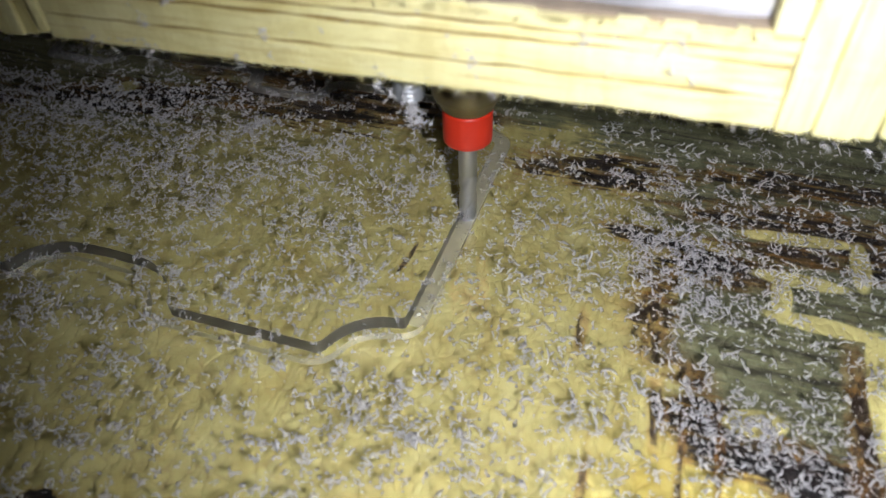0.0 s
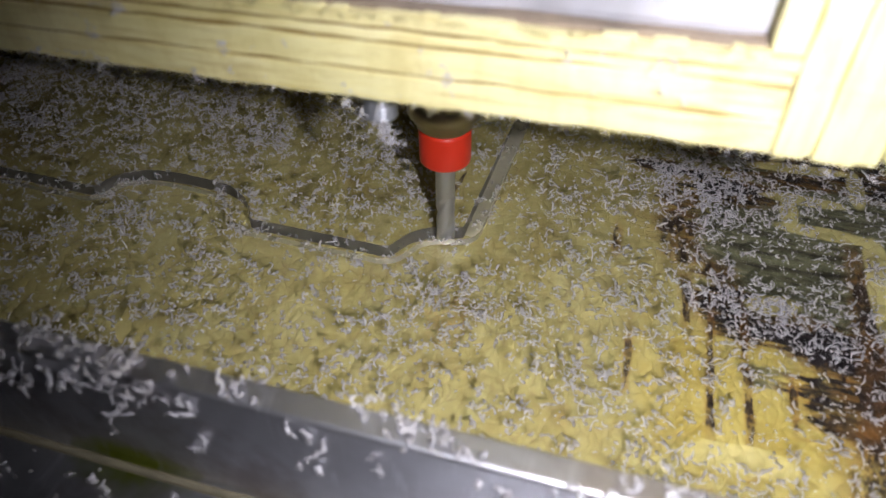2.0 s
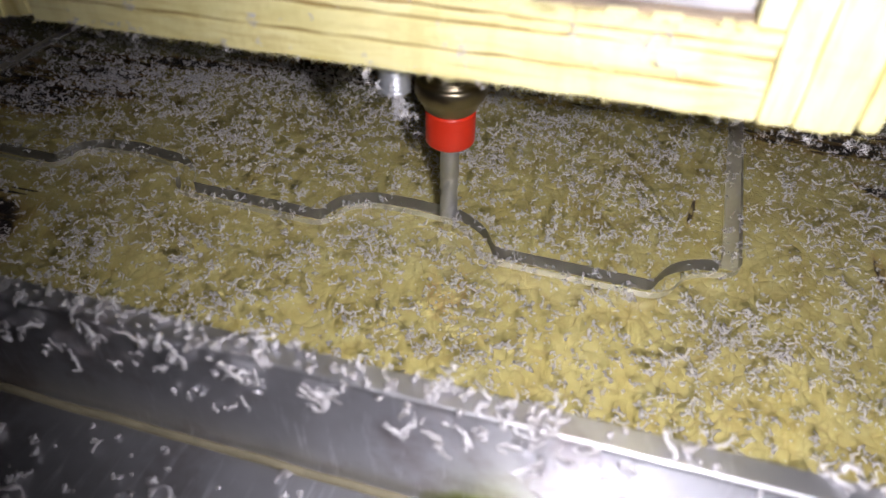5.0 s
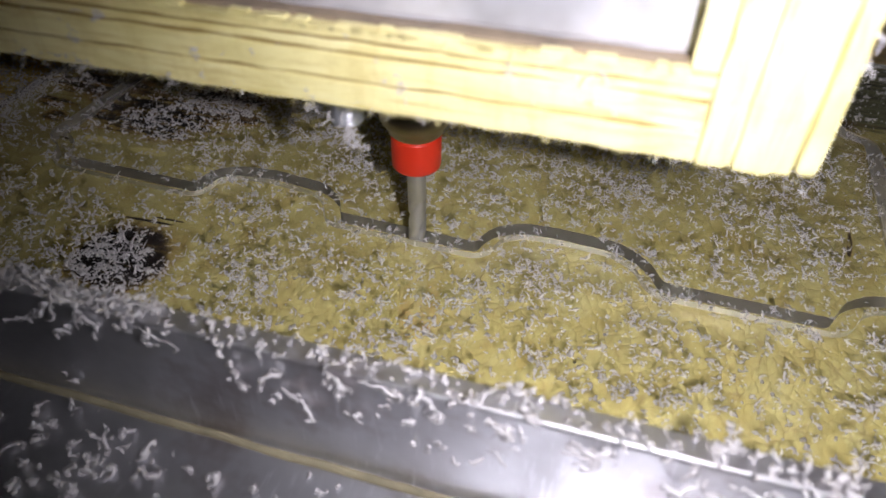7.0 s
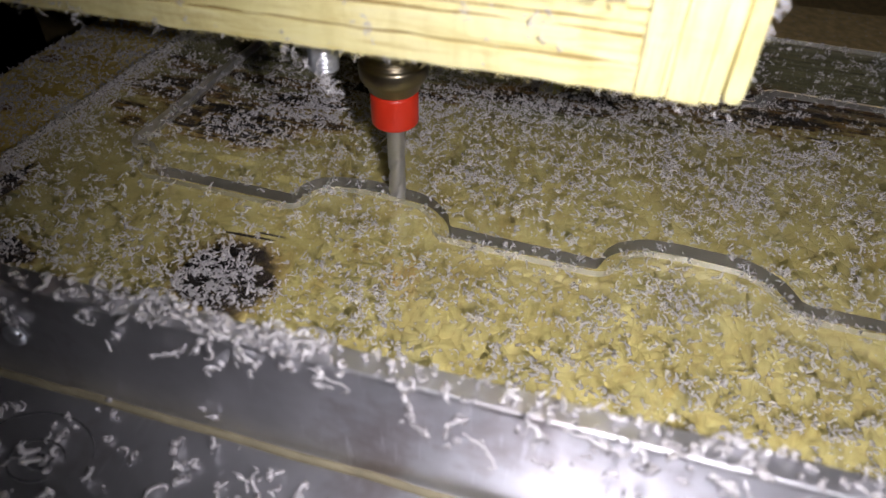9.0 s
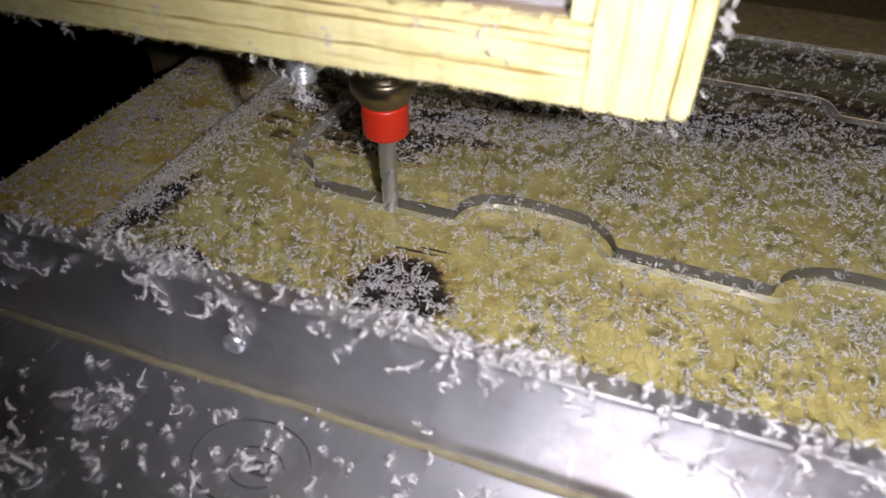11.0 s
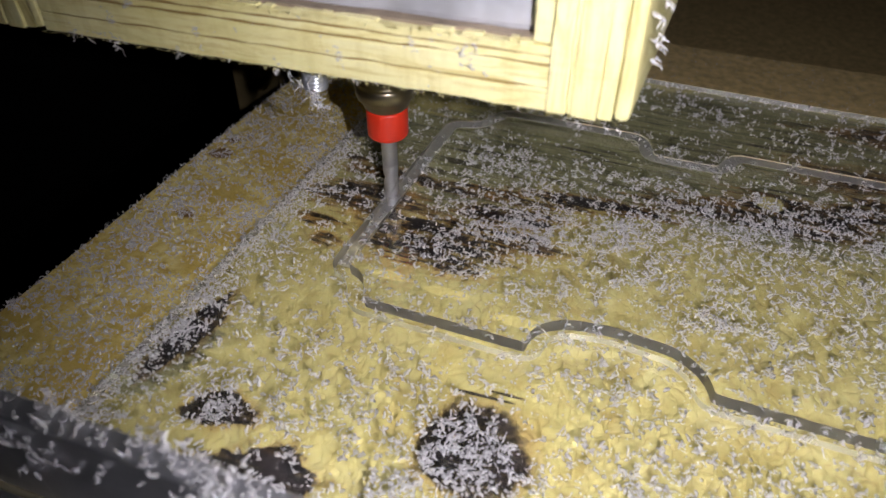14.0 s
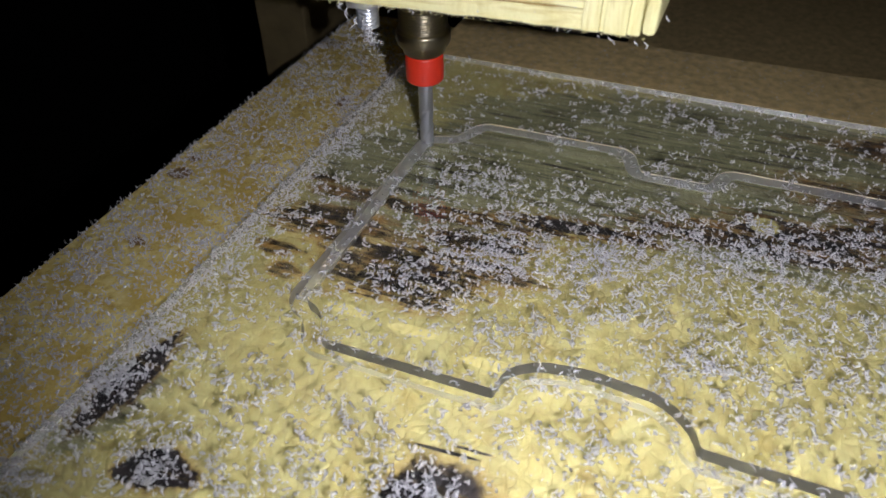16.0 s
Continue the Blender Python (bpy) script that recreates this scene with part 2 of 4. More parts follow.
# pale lines left by older cuts, and bright caustic shapes painted on
PALE = [
    (15.45, 3.97, 0.75, 0.17, 1, 0.04), (15.75, 3.07, 0.85, 0.18, -1, 0.04), (15.18, 3.5, 0.16, 0.55, 0, 0.04), (16.52, 2.6, 0.2, 0.6, 0, 0.04), (16.52, 1.4, 0.2, 1.2, 4, 0.04), (14.85, 0.98, 0.42, 0.22, 14, 0.08),
    (15.4, 5.0, 0.95, 0.16, 6, 0.06), (16.4, 4.6, 0.16, 0.6, 0, 0.06), (14.4, -2.0, 0.9, 0.22, 5, 0.3),
    # the ones left of x = 0 are light thrown through the sheet, as colour
    (-6.0, 0.76, 0.42, 0.12, 0, 0.08), (-4.75, 0.73, 0.46, 0.13, 4, 0.08), (-3.25, 0.53, 0.5, 0.13, 4, 0.08), (0.65, 5.83, 0.28, 0.26, 0, 0.15),
]


def plywood_material(name, along):
    n = Nodes(name)
    stretch = {"x": (1, 5, 5), "z": (5, 5, 1), "y": (5, 1, 5)}[along]
    grain = n.noise(75, 5, 0.65, n.stretch(stretch), 1.2)
    fibre = n.noise(260, 4, 0.7, n.stretch({"x": (0.25, 3, 3), "z": (3, 3, 0.25), "y": (3, 0.25, 3)}[along]), 0.4)
    info = n.tree.nodes.new("ShaderNodeObjectInfo").outputs["Random"]
    tone = n.ramp(grain, (0.22, (0.60, 0.49, 0.17)), (0.5, (0.85, 0.78, 0.40)), (0.8, (0.90, 0.86, 0.54)))
    tone = n.mix(n.math("MULTIPLY", info, 0.3), tone, (0.74, 0.66, 0.33))
    tone = n.mix(n.ramp(fibre, (0.34, 0.6), (0.46, 0.0)), tone, (0.56, 0.43, 0.14))
    knots = n.ramp(n.noise(120, 3, 0.6, n.stretch({"x": (1, 4, 4), "z": (4, 4, 1), "y": (4, 1, 4)}[along])), (0.66, 0.0), (0.8, 1.0))
    tone = n.mix(n.math("MULTIPLY", knots, 0.35), tone, (0.42, 0.29, 0.11))
    # saw chatter across the edge, and darker, greener lengths
    chatter = n.noise(190, 3, 0.6, n.stretch({"x": (2.2, 0.4, 0.4), "z": (0.4, 0.4, 2.2), "y": (0.4, 2.2, 0.4)}[along]))
    tone = n.mix(n.ramp(chatter, (0.34, 0.25), (0.5, 0.0)), tone, (0.55, 0.44, 0.13))
    tone = n.mix(n.ramp(n.noise(34, 2, 0.5), (0.45, 0.0), (0.7, 0.5)), tone, (0.66, 0.60, 0.22))
    n.bump(n.math("ADD", n.math("ADD", grain, fibre), n.noise(1500, 2)), 0.4, 0.0004)
    return n.set(Base_Color=tone, Roughness=0.6)


def metal_material(name, colour, rough, scratch=(1, 40, 40), amount=0.12, dirt=0.25, dull=1.0, brown_blots=0.0, ink=None, rub=0.0):
    n = Nodes(name)
    lines = n.noise(300, 3, 0.6, n.stretch(scratch))
    smear = n.noise(90, 3, 0.6)
    col = n.mix(n.math("MULTIPLY", n.ramp(smear, (0.35, 0.0), (0.75, 1.0)), dirt), colour, tuple(c * 0.45 for c in colour))
    # red-brown blots scattered by noise
    if brown_blots:
        blot = n.ramp(n.noise(38, 5, 0.7), (0.52, 0.0), (0.64, 1.0))
        col = n.mix(n.math("MULTIPLY", blot, brown_blots), col, (0.16, 0.065, 0.04))
    if ink:
        m = n.tree.nodes.new("ShaderNodeMapping")
        m.vector_type = "TEXTURE"
        n.put(m.inputs["Vector"], n.place)
        m.inputs["Location"].default_value = tuple(c * S for c in ink[:3])
        m.inputs["Scale"].default_value = tuple(c * S for c in ink[3:6])
        blot = n.math("MULTIPLY_ADD", n.math("SUBTRACT", n.noise(150, 3, 0.6), 0.5), 1.2, n.vmath("LENGTH", m.outputs[0]))
        col = n.mix(n.ramp(blot, (0.4, 0.9), (1.0, 0.0)), col, (0.30, 0.36, 0.015))
    if rub:
        marks = n.ramp(n.noise(420, 3, 0.7, n.stretch((2.2, 0.25, 0.25))), (0.56, 0.0), (0.70, 1.0))
        field = n.ramp(n.noise(45, 3, 0.6), (0.45, 0.0), (0.6, 1.0))
        marks = n.math("MULTIPLY", n.math("MULTIPLY", marks, field), rub)
        col = n.mix(marks, col, tuple(min(1.0, c * 1.35) for c in colour))
        rough = n.math("MULTIPLY_ADD", marks, 0.16, rough)
    n.bump(lines, 0.12, 0.0001)
    return n.set(Base_Color=col, Metallic=dull, Roughness=n.math("ADD", rough, n.math("MULTIPLY", n.math("SUBTRACT", n.math("ADD", lines, smear), 1.0), amount)))


def plain_material(name, colour, rough, vary=0.2, scale=300, **more):
    n = Nodes(name)
    fac = n.noise(scale, 4, 0.6)
    col = n.mix(fac, tuple(c * (1 - vary) for c in colour), tuple(min(1, c * (1 + vary)) for c in colour))
    n.bump(fac, 0.2, 0.0002)
    return n.set(Base_Color=col, Roughness=rough, **more)


def shaving_material():
    n = Nodes("acrylic_shaving")
    isl = n.tree.nodes.new("ShaderNodeNewGeometry").outputs["Random Per Island"]
    col = n.mix(isl, (0.82, 0.79, 0.80), (0.98, 0.965, 0.985))
    return n.set(Base_Color=col, Roughness=0.3, Specular_IOR_Level=0.5, Alpha=0.6)


def acrylic_material():
    n = Nodes("clear_acrylic")
    haze = n.noise(60, 3)
    return n.set(Base_Color=(0.985, 0.99, 0.985), Roughness=n.math("MULTIPLY", haze, 0.05), IOR=1.49, Transmission_Weight=1.0)


def acrylic_cut_material():
    n = Nodes("milled_acrylic")
    lines = n.noise(900, 3, 0.6, n.stretch((1, 1, 6)))
    n.bump(lines, 0.4, 0.0002)
    return n.set(Base_Color=n.mix(n.noise(260, 3, 0.6), (0.72, 0.66, 0.52), (0.93, 0.89, 0.76)), Roughness=0.30, IOR=1.49, Transmission_Weight=0.88)


def frosted_material():
    n = Nodes("frosted_acrylic")
    swirl = n.noise(700, 3, 0.6)
    n.bump(swirl, 0.5, 0.0002)
    return n.set(Base_Color=n.mix(swirl, (0.74, 0.73, 0.70), (0.92, 0.91, 0.88)), Roughness=0.5, IOR=1.49, Transmission_Weight=0.78)


MAT = {
    "board": board_material("yellow_board", -10.0, BOARD_SPLIT),
    "board_worn": board_material("yellow_board_worn", BOARD_SPLIT, 30.0),
    "bed_edge": bed_edge_material(),
    "ply_x": plywood_material("plywood_long", "x"),
    "ply_z": plywood_material("plywood_upright", "z"),
    "glue": plain_material("plywood_glue_line", (0.30, 0.20, 0.06), 0.7),
    "seam": plain_material("dark_seam_strip", (0.26, 0.20, 0.14), 0.7, 0.6, 400),
    "alu": metal_material("brushed_aluminium", (0.675, 0.68, 0.715), 0.40, dull=0.92, rub=0.7, dirt=0.4, brown_blots=0.35, ink=(7.1, -4.97, 0.3, 0.95, 0.6, 0.33)),
    "plate": metal_material("bright_metal_plate", (0.80, 0.81, 0.87), 0.38, (1, 4, 4), 0.10, 0.85, 0.5),
    "steel": metal_material("tool_steel", (0.55, 0.56, 0.60), 0.34, (40, 40, 1), dull=0.85),
    "nut": metal_material("bronzed_steel", (0.27, 0.235, 0.165), 0.3, (40, 40, 1)),
    "zinc": metal_material("zinc_plated_steel", (0.80, 0.83, 0.88), 0.30, dull=0.8, dirt=0.15),
    "red": plain_material("red_plastic", (0.72, 0.035, 0.012), 0.38, 0.08),
    "shaving": shaving_material(),
    "acrylic": acrylic_material(),
    "frosted": frosted_material(),
    "cut": acrylic_cut_material(),
    "batten": plain_material("dull_brown_batten", (0.62, 0.44, 0.20), 0.7, 0.7, 420),
    "chip": plain_material("red_orange_resin", (0.26, 0.028, 0.006), 0.10, 0.8, 900),
    "clod": plain_material("caked_dust", (0.50, 0.47, 0.40), 0.8, 0.5, 500),
    # plywood of the gantry leg; its dimness is put into the colour
    "leg": plain_material("darkened_plywood", (0.13, 0.095, 0.04), 0.75, 0.6, 120),
    # dull yellow of the corner strip: reflected plywood given as a colour
    "dust": plain_material("yellow_reflection", (0.25, 0.22, 0.14), 0.85, 0.6, 260),
    # near-black, so that the surroundings stay dark when the torch reaches them
    "dark": plain_material("near_black_surround", (0.022, 0.019, 0.016), 0.8),
    "black": plain_material("black_plastic", (0.02, 0.02, 0.02), 0.5),
    "pencil": plain_material("pencil_mark", (0.06, 0.06, 0.065), 0.6),
}


# ---- mesh helpers (centimetres in, metres out) ----
def link(name, bm, material, parent=None, label=""):
    bmesh.ops.scale(bm, vec=(S, S, S), verts=bm.verts)
    me = bpy.data.meshes.new(name)
    bm.to_mesh(me)
    bm.free()
    for m in material if isinstance(material, (list, tuple)) else [material]:
        me.materials.append(m)
    ob = new(name, me)
    ob.parent = parent
    if label:
        ob["label"] = label
    return ob


def part(name, bm, material, parent, label=""):
    return link(name, bm, material, parent, label)


def empty(name, x=0.0, y=0.0, z=0.0):
    ob = new(name)
    ob.empty_display_size = 0.01
    ob.location = (x * S, y * S, z * S)
    return ob


def box(x0, x1, y0, y1, z0, z1, bevel=0.0, cuts=0, rough=0.0, seed=0):
    bm = bmesh.new()
    bmesh.ops.create_cube(bm, size=1.0)
    for v in bm.verts:
        v.co = Vector((x0 + (v.co.x + 0.5) * (x1 - x0), y0 + (v.co.y + 0.5) * (y1 - y0), z0 + (v.co.z + 0.5) * (z1 - z0)))
    if cuts:
        axis = max(range(3), key=lambda a: (x1 - x0, y1 - y0, z1 - z0)[a])
        long = [e for e in bm.edges if abs((e.verts[0].co - e.verts[1].co)[axis]) > 1e-6]
        bmesh.ops.subdivide_edges(bm, edges=long, cuts=cuts)
    if bevel:
        sharp = [e for e in bm.edges if len(e.link_faces) == 2 and e.calc_face_angle(0) > 0.5]
        bmesh.ops.bevel(bm, geom=sharp, offset=bevel, segments=2, affect="EDGES", profile=0.6)
    if rough:
        for v in bm.verts:
            v.co += Vector(noise.noise_vector(v.co * 2.3 + Vector((seed, seed * 2, 0)))) * rough
    return bm


def lathe(profile, turns=40):
    """A turned solid from (radius, z) pairs, closed at both ends."""
    bm = bmesh.new()
    rings = []
    for r, z in profile:
        rings.append([bm.verts.new((r * math.cos(2 * math.pi * k / turns), r * math.sin(2 * math.pi * k / turns), z)) for k in range(turns)])
    for a, b in zip(rings, rings[1:]):
        for k in range(turns):
            bm.faces.new((a[k], a[(k + 1) % turns], b[(k + 1) % turns], b[k])).smooth = True
    bm.faces.new(rings[0][::-1])
    bm.faces.new(rings[-1])
    bmesh.ops.recalc_face_normals(bm, faces=bm.faces)
    return bm


def sweep(points, r, sides=5, taper=0.6):
    """A thin curled strand along points."""
    bm = bmesh.new()
    rings = []
    for i, p in enumerate(points):
        a, b = points[max(0, i - 1)], points[min(len(points) - 1, i + 1)]
        d = (Vector(b) - Vector(a)).normalized()
        u = d.orthogonal().normalized()
        w = d.cross(u)
        rr = r * (1 - taper * abs(2 * i / (len(points) - 1) - 1) ** 2)
        rings.append([bm.verts.new(Vector(p) + rr * (math.cos(2 * math.pi * k / sides) * u + 0.7 * math.sin(2 * math.pi * k / sides) * w)) for k in range(sides)])
    for a, b in zip(rings, rings[1:]):
        for k in range(sides):
            bm.faces.new((a[k], a[(k + 1) % sides], b[(k + 1) % sides], b[k])).smooth = True
    bm.faces.new(rings[0][::-1])
    bm.faces.new(rings[-1])
    return bm


# ---- the room round the machine: added, its darkness put into the colour ----
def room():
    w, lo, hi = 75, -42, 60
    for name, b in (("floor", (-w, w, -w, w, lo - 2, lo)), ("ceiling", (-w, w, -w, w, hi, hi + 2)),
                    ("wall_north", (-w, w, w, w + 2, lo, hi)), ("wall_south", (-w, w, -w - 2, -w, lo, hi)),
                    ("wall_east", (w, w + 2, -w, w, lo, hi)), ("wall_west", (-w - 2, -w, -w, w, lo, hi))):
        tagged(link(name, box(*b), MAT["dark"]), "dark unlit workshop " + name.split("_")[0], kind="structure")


# ---- board, batten, bed ----
BOARD_TOP = -0.4
LEFT, BACK = -12.3, 13.1


def spoilboard():
    bm = box(LEFT, 30, -14, BACK, BOARD_TOP - 1.8, BOARD_TOP, 0.06, 40, 0.006, 3)
    for x in (SHEET_LEFT, BOARD_SPLIT):
        bmesh.ops.bisect_plane(bm, geom=bm.verts[:] + bm.edges[:] + bm.faces[:], plane_co=(x, 0, 0), plane_no=(1, 0, 0))
    for f in bm.faces:
        x = f.calc_center_median().x
        f.material_index = 1 if x < SHEET_LEFT else 0 if x < BOARD_SPLIT else 2
    ob = link("spoilboard", bm, [MAT["board"], MAT["bed_edge"], MAT["board_worn"]])
    tagged(ob, "worn yellow wooden machine bed with dark scorched patches", "machine bed")
    legs = [(-10.6, -10), (-10.6, 11), (27, -10), (27, 11)]
    for x, y in legs:
        part("leg", box(x - 1.5, x + 1.5, y - 1.5, y + 1.5, -42, BOARD_TOP - 1.8, 0.1), MAT["batten"], ob)
    return ob


def batten():
    ob = link("rear_batten", box(-8.6, 30, 10.5, BACK, BOARD_TOP + 0.004, -0.06, 0.05, 60, 0.04, 7), MAT["batten"])
    tagged(ob, "dusty brown wooden batten behind the clear sheet", "batten")


def rear_shelf():
    """A lower brown board behind the bed, dim in the torch light."""
    ob = link("rear_shelf", box(-4.5, 60, BACK + 0.6, 70, -5.0, -3.5, 0.1, 40, 0.05, 9), MAT["batten"])
    tagged(ob, "dim brown wooden shelf behind the machine bed", "shelf")
    for x in (-2, 56):
        for y in (16, 66):
            part("leg", box(x - 1.5, x + 1.5, y - 1.5, y + 1.5, -42, -5.0, 0.1), MAT["batten"], ob)


def gantry_leg():
    """The upright that carries the gantry past the edge of the bed; it travels with the spindle."""
    leg = empty("gantry_leg", 0, 6.13 + 6.0, 0)
    tagged(leg, "dim upright plywood gantry leg beside the bed", "gantry leg")
    # a darkened plywood colour stands for the weak light out here
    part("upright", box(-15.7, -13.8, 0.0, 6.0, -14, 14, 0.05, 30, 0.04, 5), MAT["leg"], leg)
    part("foot_rail", box(-16.2, -13.3, -1.0, 7.0, -16, -14, 0.08, 8, 0.03, 6), MAT["ply_x"], leg)
    return leg


def leg_rail():
    # the rail shares the room's near-black, which stands for darkness
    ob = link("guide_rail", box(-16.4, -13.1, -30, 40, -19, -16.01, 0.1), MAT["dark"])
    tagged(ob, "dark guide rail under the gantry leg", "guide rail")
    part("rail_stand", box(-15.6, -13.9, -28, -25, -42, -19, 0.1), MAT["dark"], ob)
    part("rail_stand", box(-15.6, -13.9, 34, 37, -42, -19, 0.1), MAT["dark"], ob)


# ---- the cut line through the sheet ----
HALF = 0.158


def smooth_line(points, radius=0.22, steps=5):
    """Round the corners of an open or closed line."""
    out = []
    n = len(points)
    for i in range(n):
        p, a, b = Vector(points[i]), Vector(points[i - 1]), Vector(points[(i + 1) % n])
        d1, d2 = a - p, b - p
        r = min(radius, d1.length * 0.45, d2.length * 0.45)
        s, e = p + d1.normalized() * r, p + d2.normalized() * r
        for k in range(steps + 1):
            f = k / steps
            out.append((1 - f) ** 2 * s + 2 * f * (1 - f) * p + f * f * e)
    return out


def cut_line():
    """The puzzle-shaped outline, anticlockwise from its lower left corner."""
    pts = [(-6.88, 0.45), (-6.42, 0.30), (-6.12, -0.31), (-2.86, -0.24)]
    pts += [(-2.82, 0.28), (-2.45, 0.55), (-1.75, 0.67), (-0.62, 0.60), (-0.20, 0.28), (-0.05, -0.14), (2.84, -0.10)]
    pts += [(2.98, 0.42), (3.40, 0.70), (4.0, 0.77), (5.10, 0.75), (5.60, 0.46), (5.88, -0.04), (8.74, 0.02)]
    pts += [(8.98, 0.56), (9.32, 0.80), (9.86, 0.92), (9.86, 6.1), (9.3, 6.35), (8.95, 7.2), (5.55, 7.2), (5.35, 6.45), (3.75, 6.45), (3.5, 7.2)]
    pts += [(-0.20, 7.15), (-0.45, 6.47), (-2.05, 6.42), (-2.36, 7.22), (-5.75, 7.15), (-6.10, 6.36), (-6.80, 6.12)]
    return smooth_line(pts)


def offset(loop, d):
    out = []
    n = len(loop)
    for i in range(n):
        a, p, b = loop[i - 1], loop[i], loop[(i + 1) % n]
        t = (b - a).normalized()
        out.append(Vector((p.x - t.y * d, p.y + t.x * d)))
    return out


SHEET = (SHEET_LEFT, 27.0, -8.2, 10.4)


def groove_floor(x, y):
    """Height of the groove's floor: deep in front, shallower along the far left, a mere scratch along the back."""
    deep = BOARD_TOP + 0.145
    if x < -6.6:
        deep += (-0.12 - deep) * min(1.0, max(0.0, (y - 0.6) / 0.4))
    return deep + (-0.03 - deep) * min(1.0, max(0.0, (y - 4.9) / 1.1))


def sheet():
    """The clear sheet: a milled groove runs round the panel, deep where the cutter has passed last, shallow along the back."""
    line = cut_line()
    x0, x1, y0, y1 = SHEET
    outer = [Vector(p) for p in ((x0, y0), (x1, y0), (x1, y1), (x0, y1))]
    rim, panel = offset(line, -HALF), offset(line, HALF)
    low = BOARD_TOP + 0.015
    bm = bmesh.new()

    def ring(points, heights):
        return [bm.verts.new((p.x, p.y, z)) for p, z in zip(points, heights)]

    m = len(line)
    depth = [groove_floor(p.x, p.y) for p in line]
    top_out, top_rim, top_panel = ring(outer, [0] * 4), ring(rim, [0] * m), ring(panel, [0] * m)
    floor_rim, floor_panel = ring(rim, depth), ring(panel, depth)
    bottom = ring(outer, [low] * 4)
    def edges(loop):
        return [bm.edges.new((loop[k], loop[(k + 1) % len(loop)])) for k in range(len(loop))]

    bmesh.ops.triangle_fill(bm, use_beauty=True, use_dissolve=False, edges=edges(top_out) + edges(top_rim))
    bmesh.ops.triangle_fill(bm, use_beauty=True, use_dissolve=False, edges=edges(top_panel))
    bm.faces.new(bottom[::-1])
    for a, b, n in ((top_out, bottom, 4), (top_rim, floor_rim, m), (floor_rim, floor_panel, m), (floor_panel, top_panel, m)):
        for k in range(n):
            bm.faces.new((a[k], a[(k + 1) % n], b[(k + 1) % n], b[k])).material_index = 1 if a is not floor_rim else 2 if max(depth[k], depth[(k + 1) % n]) > -0.2 else 0
    bmesh.ops.recalc_face_normals(bm, faces=bm.faces)
    ob = link("acrylic_sheet", bm, [MAT["acrylic"], MAT["cut"], MAT["frosted"]])
    ob.visible_shadow = False
    tagged(ob, "clear acrylic sheet with a milled puzzle-shaped groove on the bed", "acrylic sheet")


# ---- aluminium angle in front ----
BAR_Y, BAR_TOP, BAR_T, BAR_FLOOR, BAR_YAW = -4.97, 2.06, 0.33, 0.2, 0.042


def along_bar(ob):
    ob.rotation_euler = (0, 0, BAR_YAW)
    return ob


def angle_bar():
    prof = [(BAR_Y + BAR_T, 0.004), (BAR_Y + BAR_T, BAR_TOP - 0.03), (BAR_Y + BAR_T - 0.03, BAR_TOP), (BAR_Y + 0.05, BAR_TOP), (BAR_Y + 0.015, BAR_TOP - 0.015), (BAR_Y, BAR_TOP - 0.05)]
    r = 0.14
    for k in range(7):
        a = math.pi / 2 * k / 6
        prof.append((BAR_Y - r + r * math.cos(a), BAR_FLOOR + r - r * math.sin(a)))
    prof += [(-8.3, BAR_FLOOR), (-8.35, BAR_FLOOR - 0.05), (-8.35, 0.004)]
    bm = bmesh.new()
    ends = []
    for x in np.linspace(-18, 29, 48):
        ends.append([bm.verts.new((x, y + 0.012 * noise.noise((x * 0.3, 0, 3)), z)) for y, z in prof])
    m = len(prof)
    for a, b in zip(ends, ends[1:]):
        for k in range(m):
            f = bm.faces.new((a[k], b[k], b[(k + 1) % m], a[(k + 1) % m]))
            f.smooth = 6 <= k < 12
    bm.faces.new(ends[0][::-1])
    bm.faces.new(ends[-1])
    bmesh.ops.recalc_face_normals(bm, faces=bm.faces)
    bar = along_bar(link("aluminium_angle", bm, MAT["alu"]))
    tagged(bar, "brushed aluminium angle bar strewn with white shavings", "angle bar")
    for x, z in ((-4.3, 1.1), (-9.05, 1.2)):
        head = lathe([(0.02, 0.0), (0.15, 0.0), (0.17, 0.03), (0.15, 0.07), (0.10, 0.10), (0.08, 0.085), (0.01, 0.08)], 20)
        bmesh.ops.rotate(head, cent=(0, 0, 0), matrix=Matrix.Rotation(math.pi / 2, 3, "X"), verts=head.verts)
        bmesh.ops.translate(head, vec=(x, BAR_Y, z), verts=head.verts)
        part("rivet", head, MAT["zinc"], bar, "shiny domed rivet head")
    # two scribed rings round a drilled mark on the flange
    for rad, x, y in ((0.75, -3.6, -6.0), (0.35, -3.5, -6.05)):
        pts = [(x + rad * math.cos(a) * 1.05, y + rad * math.sin(a) * 0.8, BAR_FLOOR + 0.006) for a in np.linspace(0.3, 5.6, 40)]
        part("pencil_ring", sweep(pts, 0.016, 4, 0.2), MAT["pencil"], bar, "dark scribed ring on the flange")
    part("drill_mark", box(-3.55, -3.3, -6.15, -5.95, BAR_FLOOR - 0.01, BAR_FLOOR + 0.012, 0.004), MAT["pencil"], bar, "dark drilled mark on the flange")
    return bar


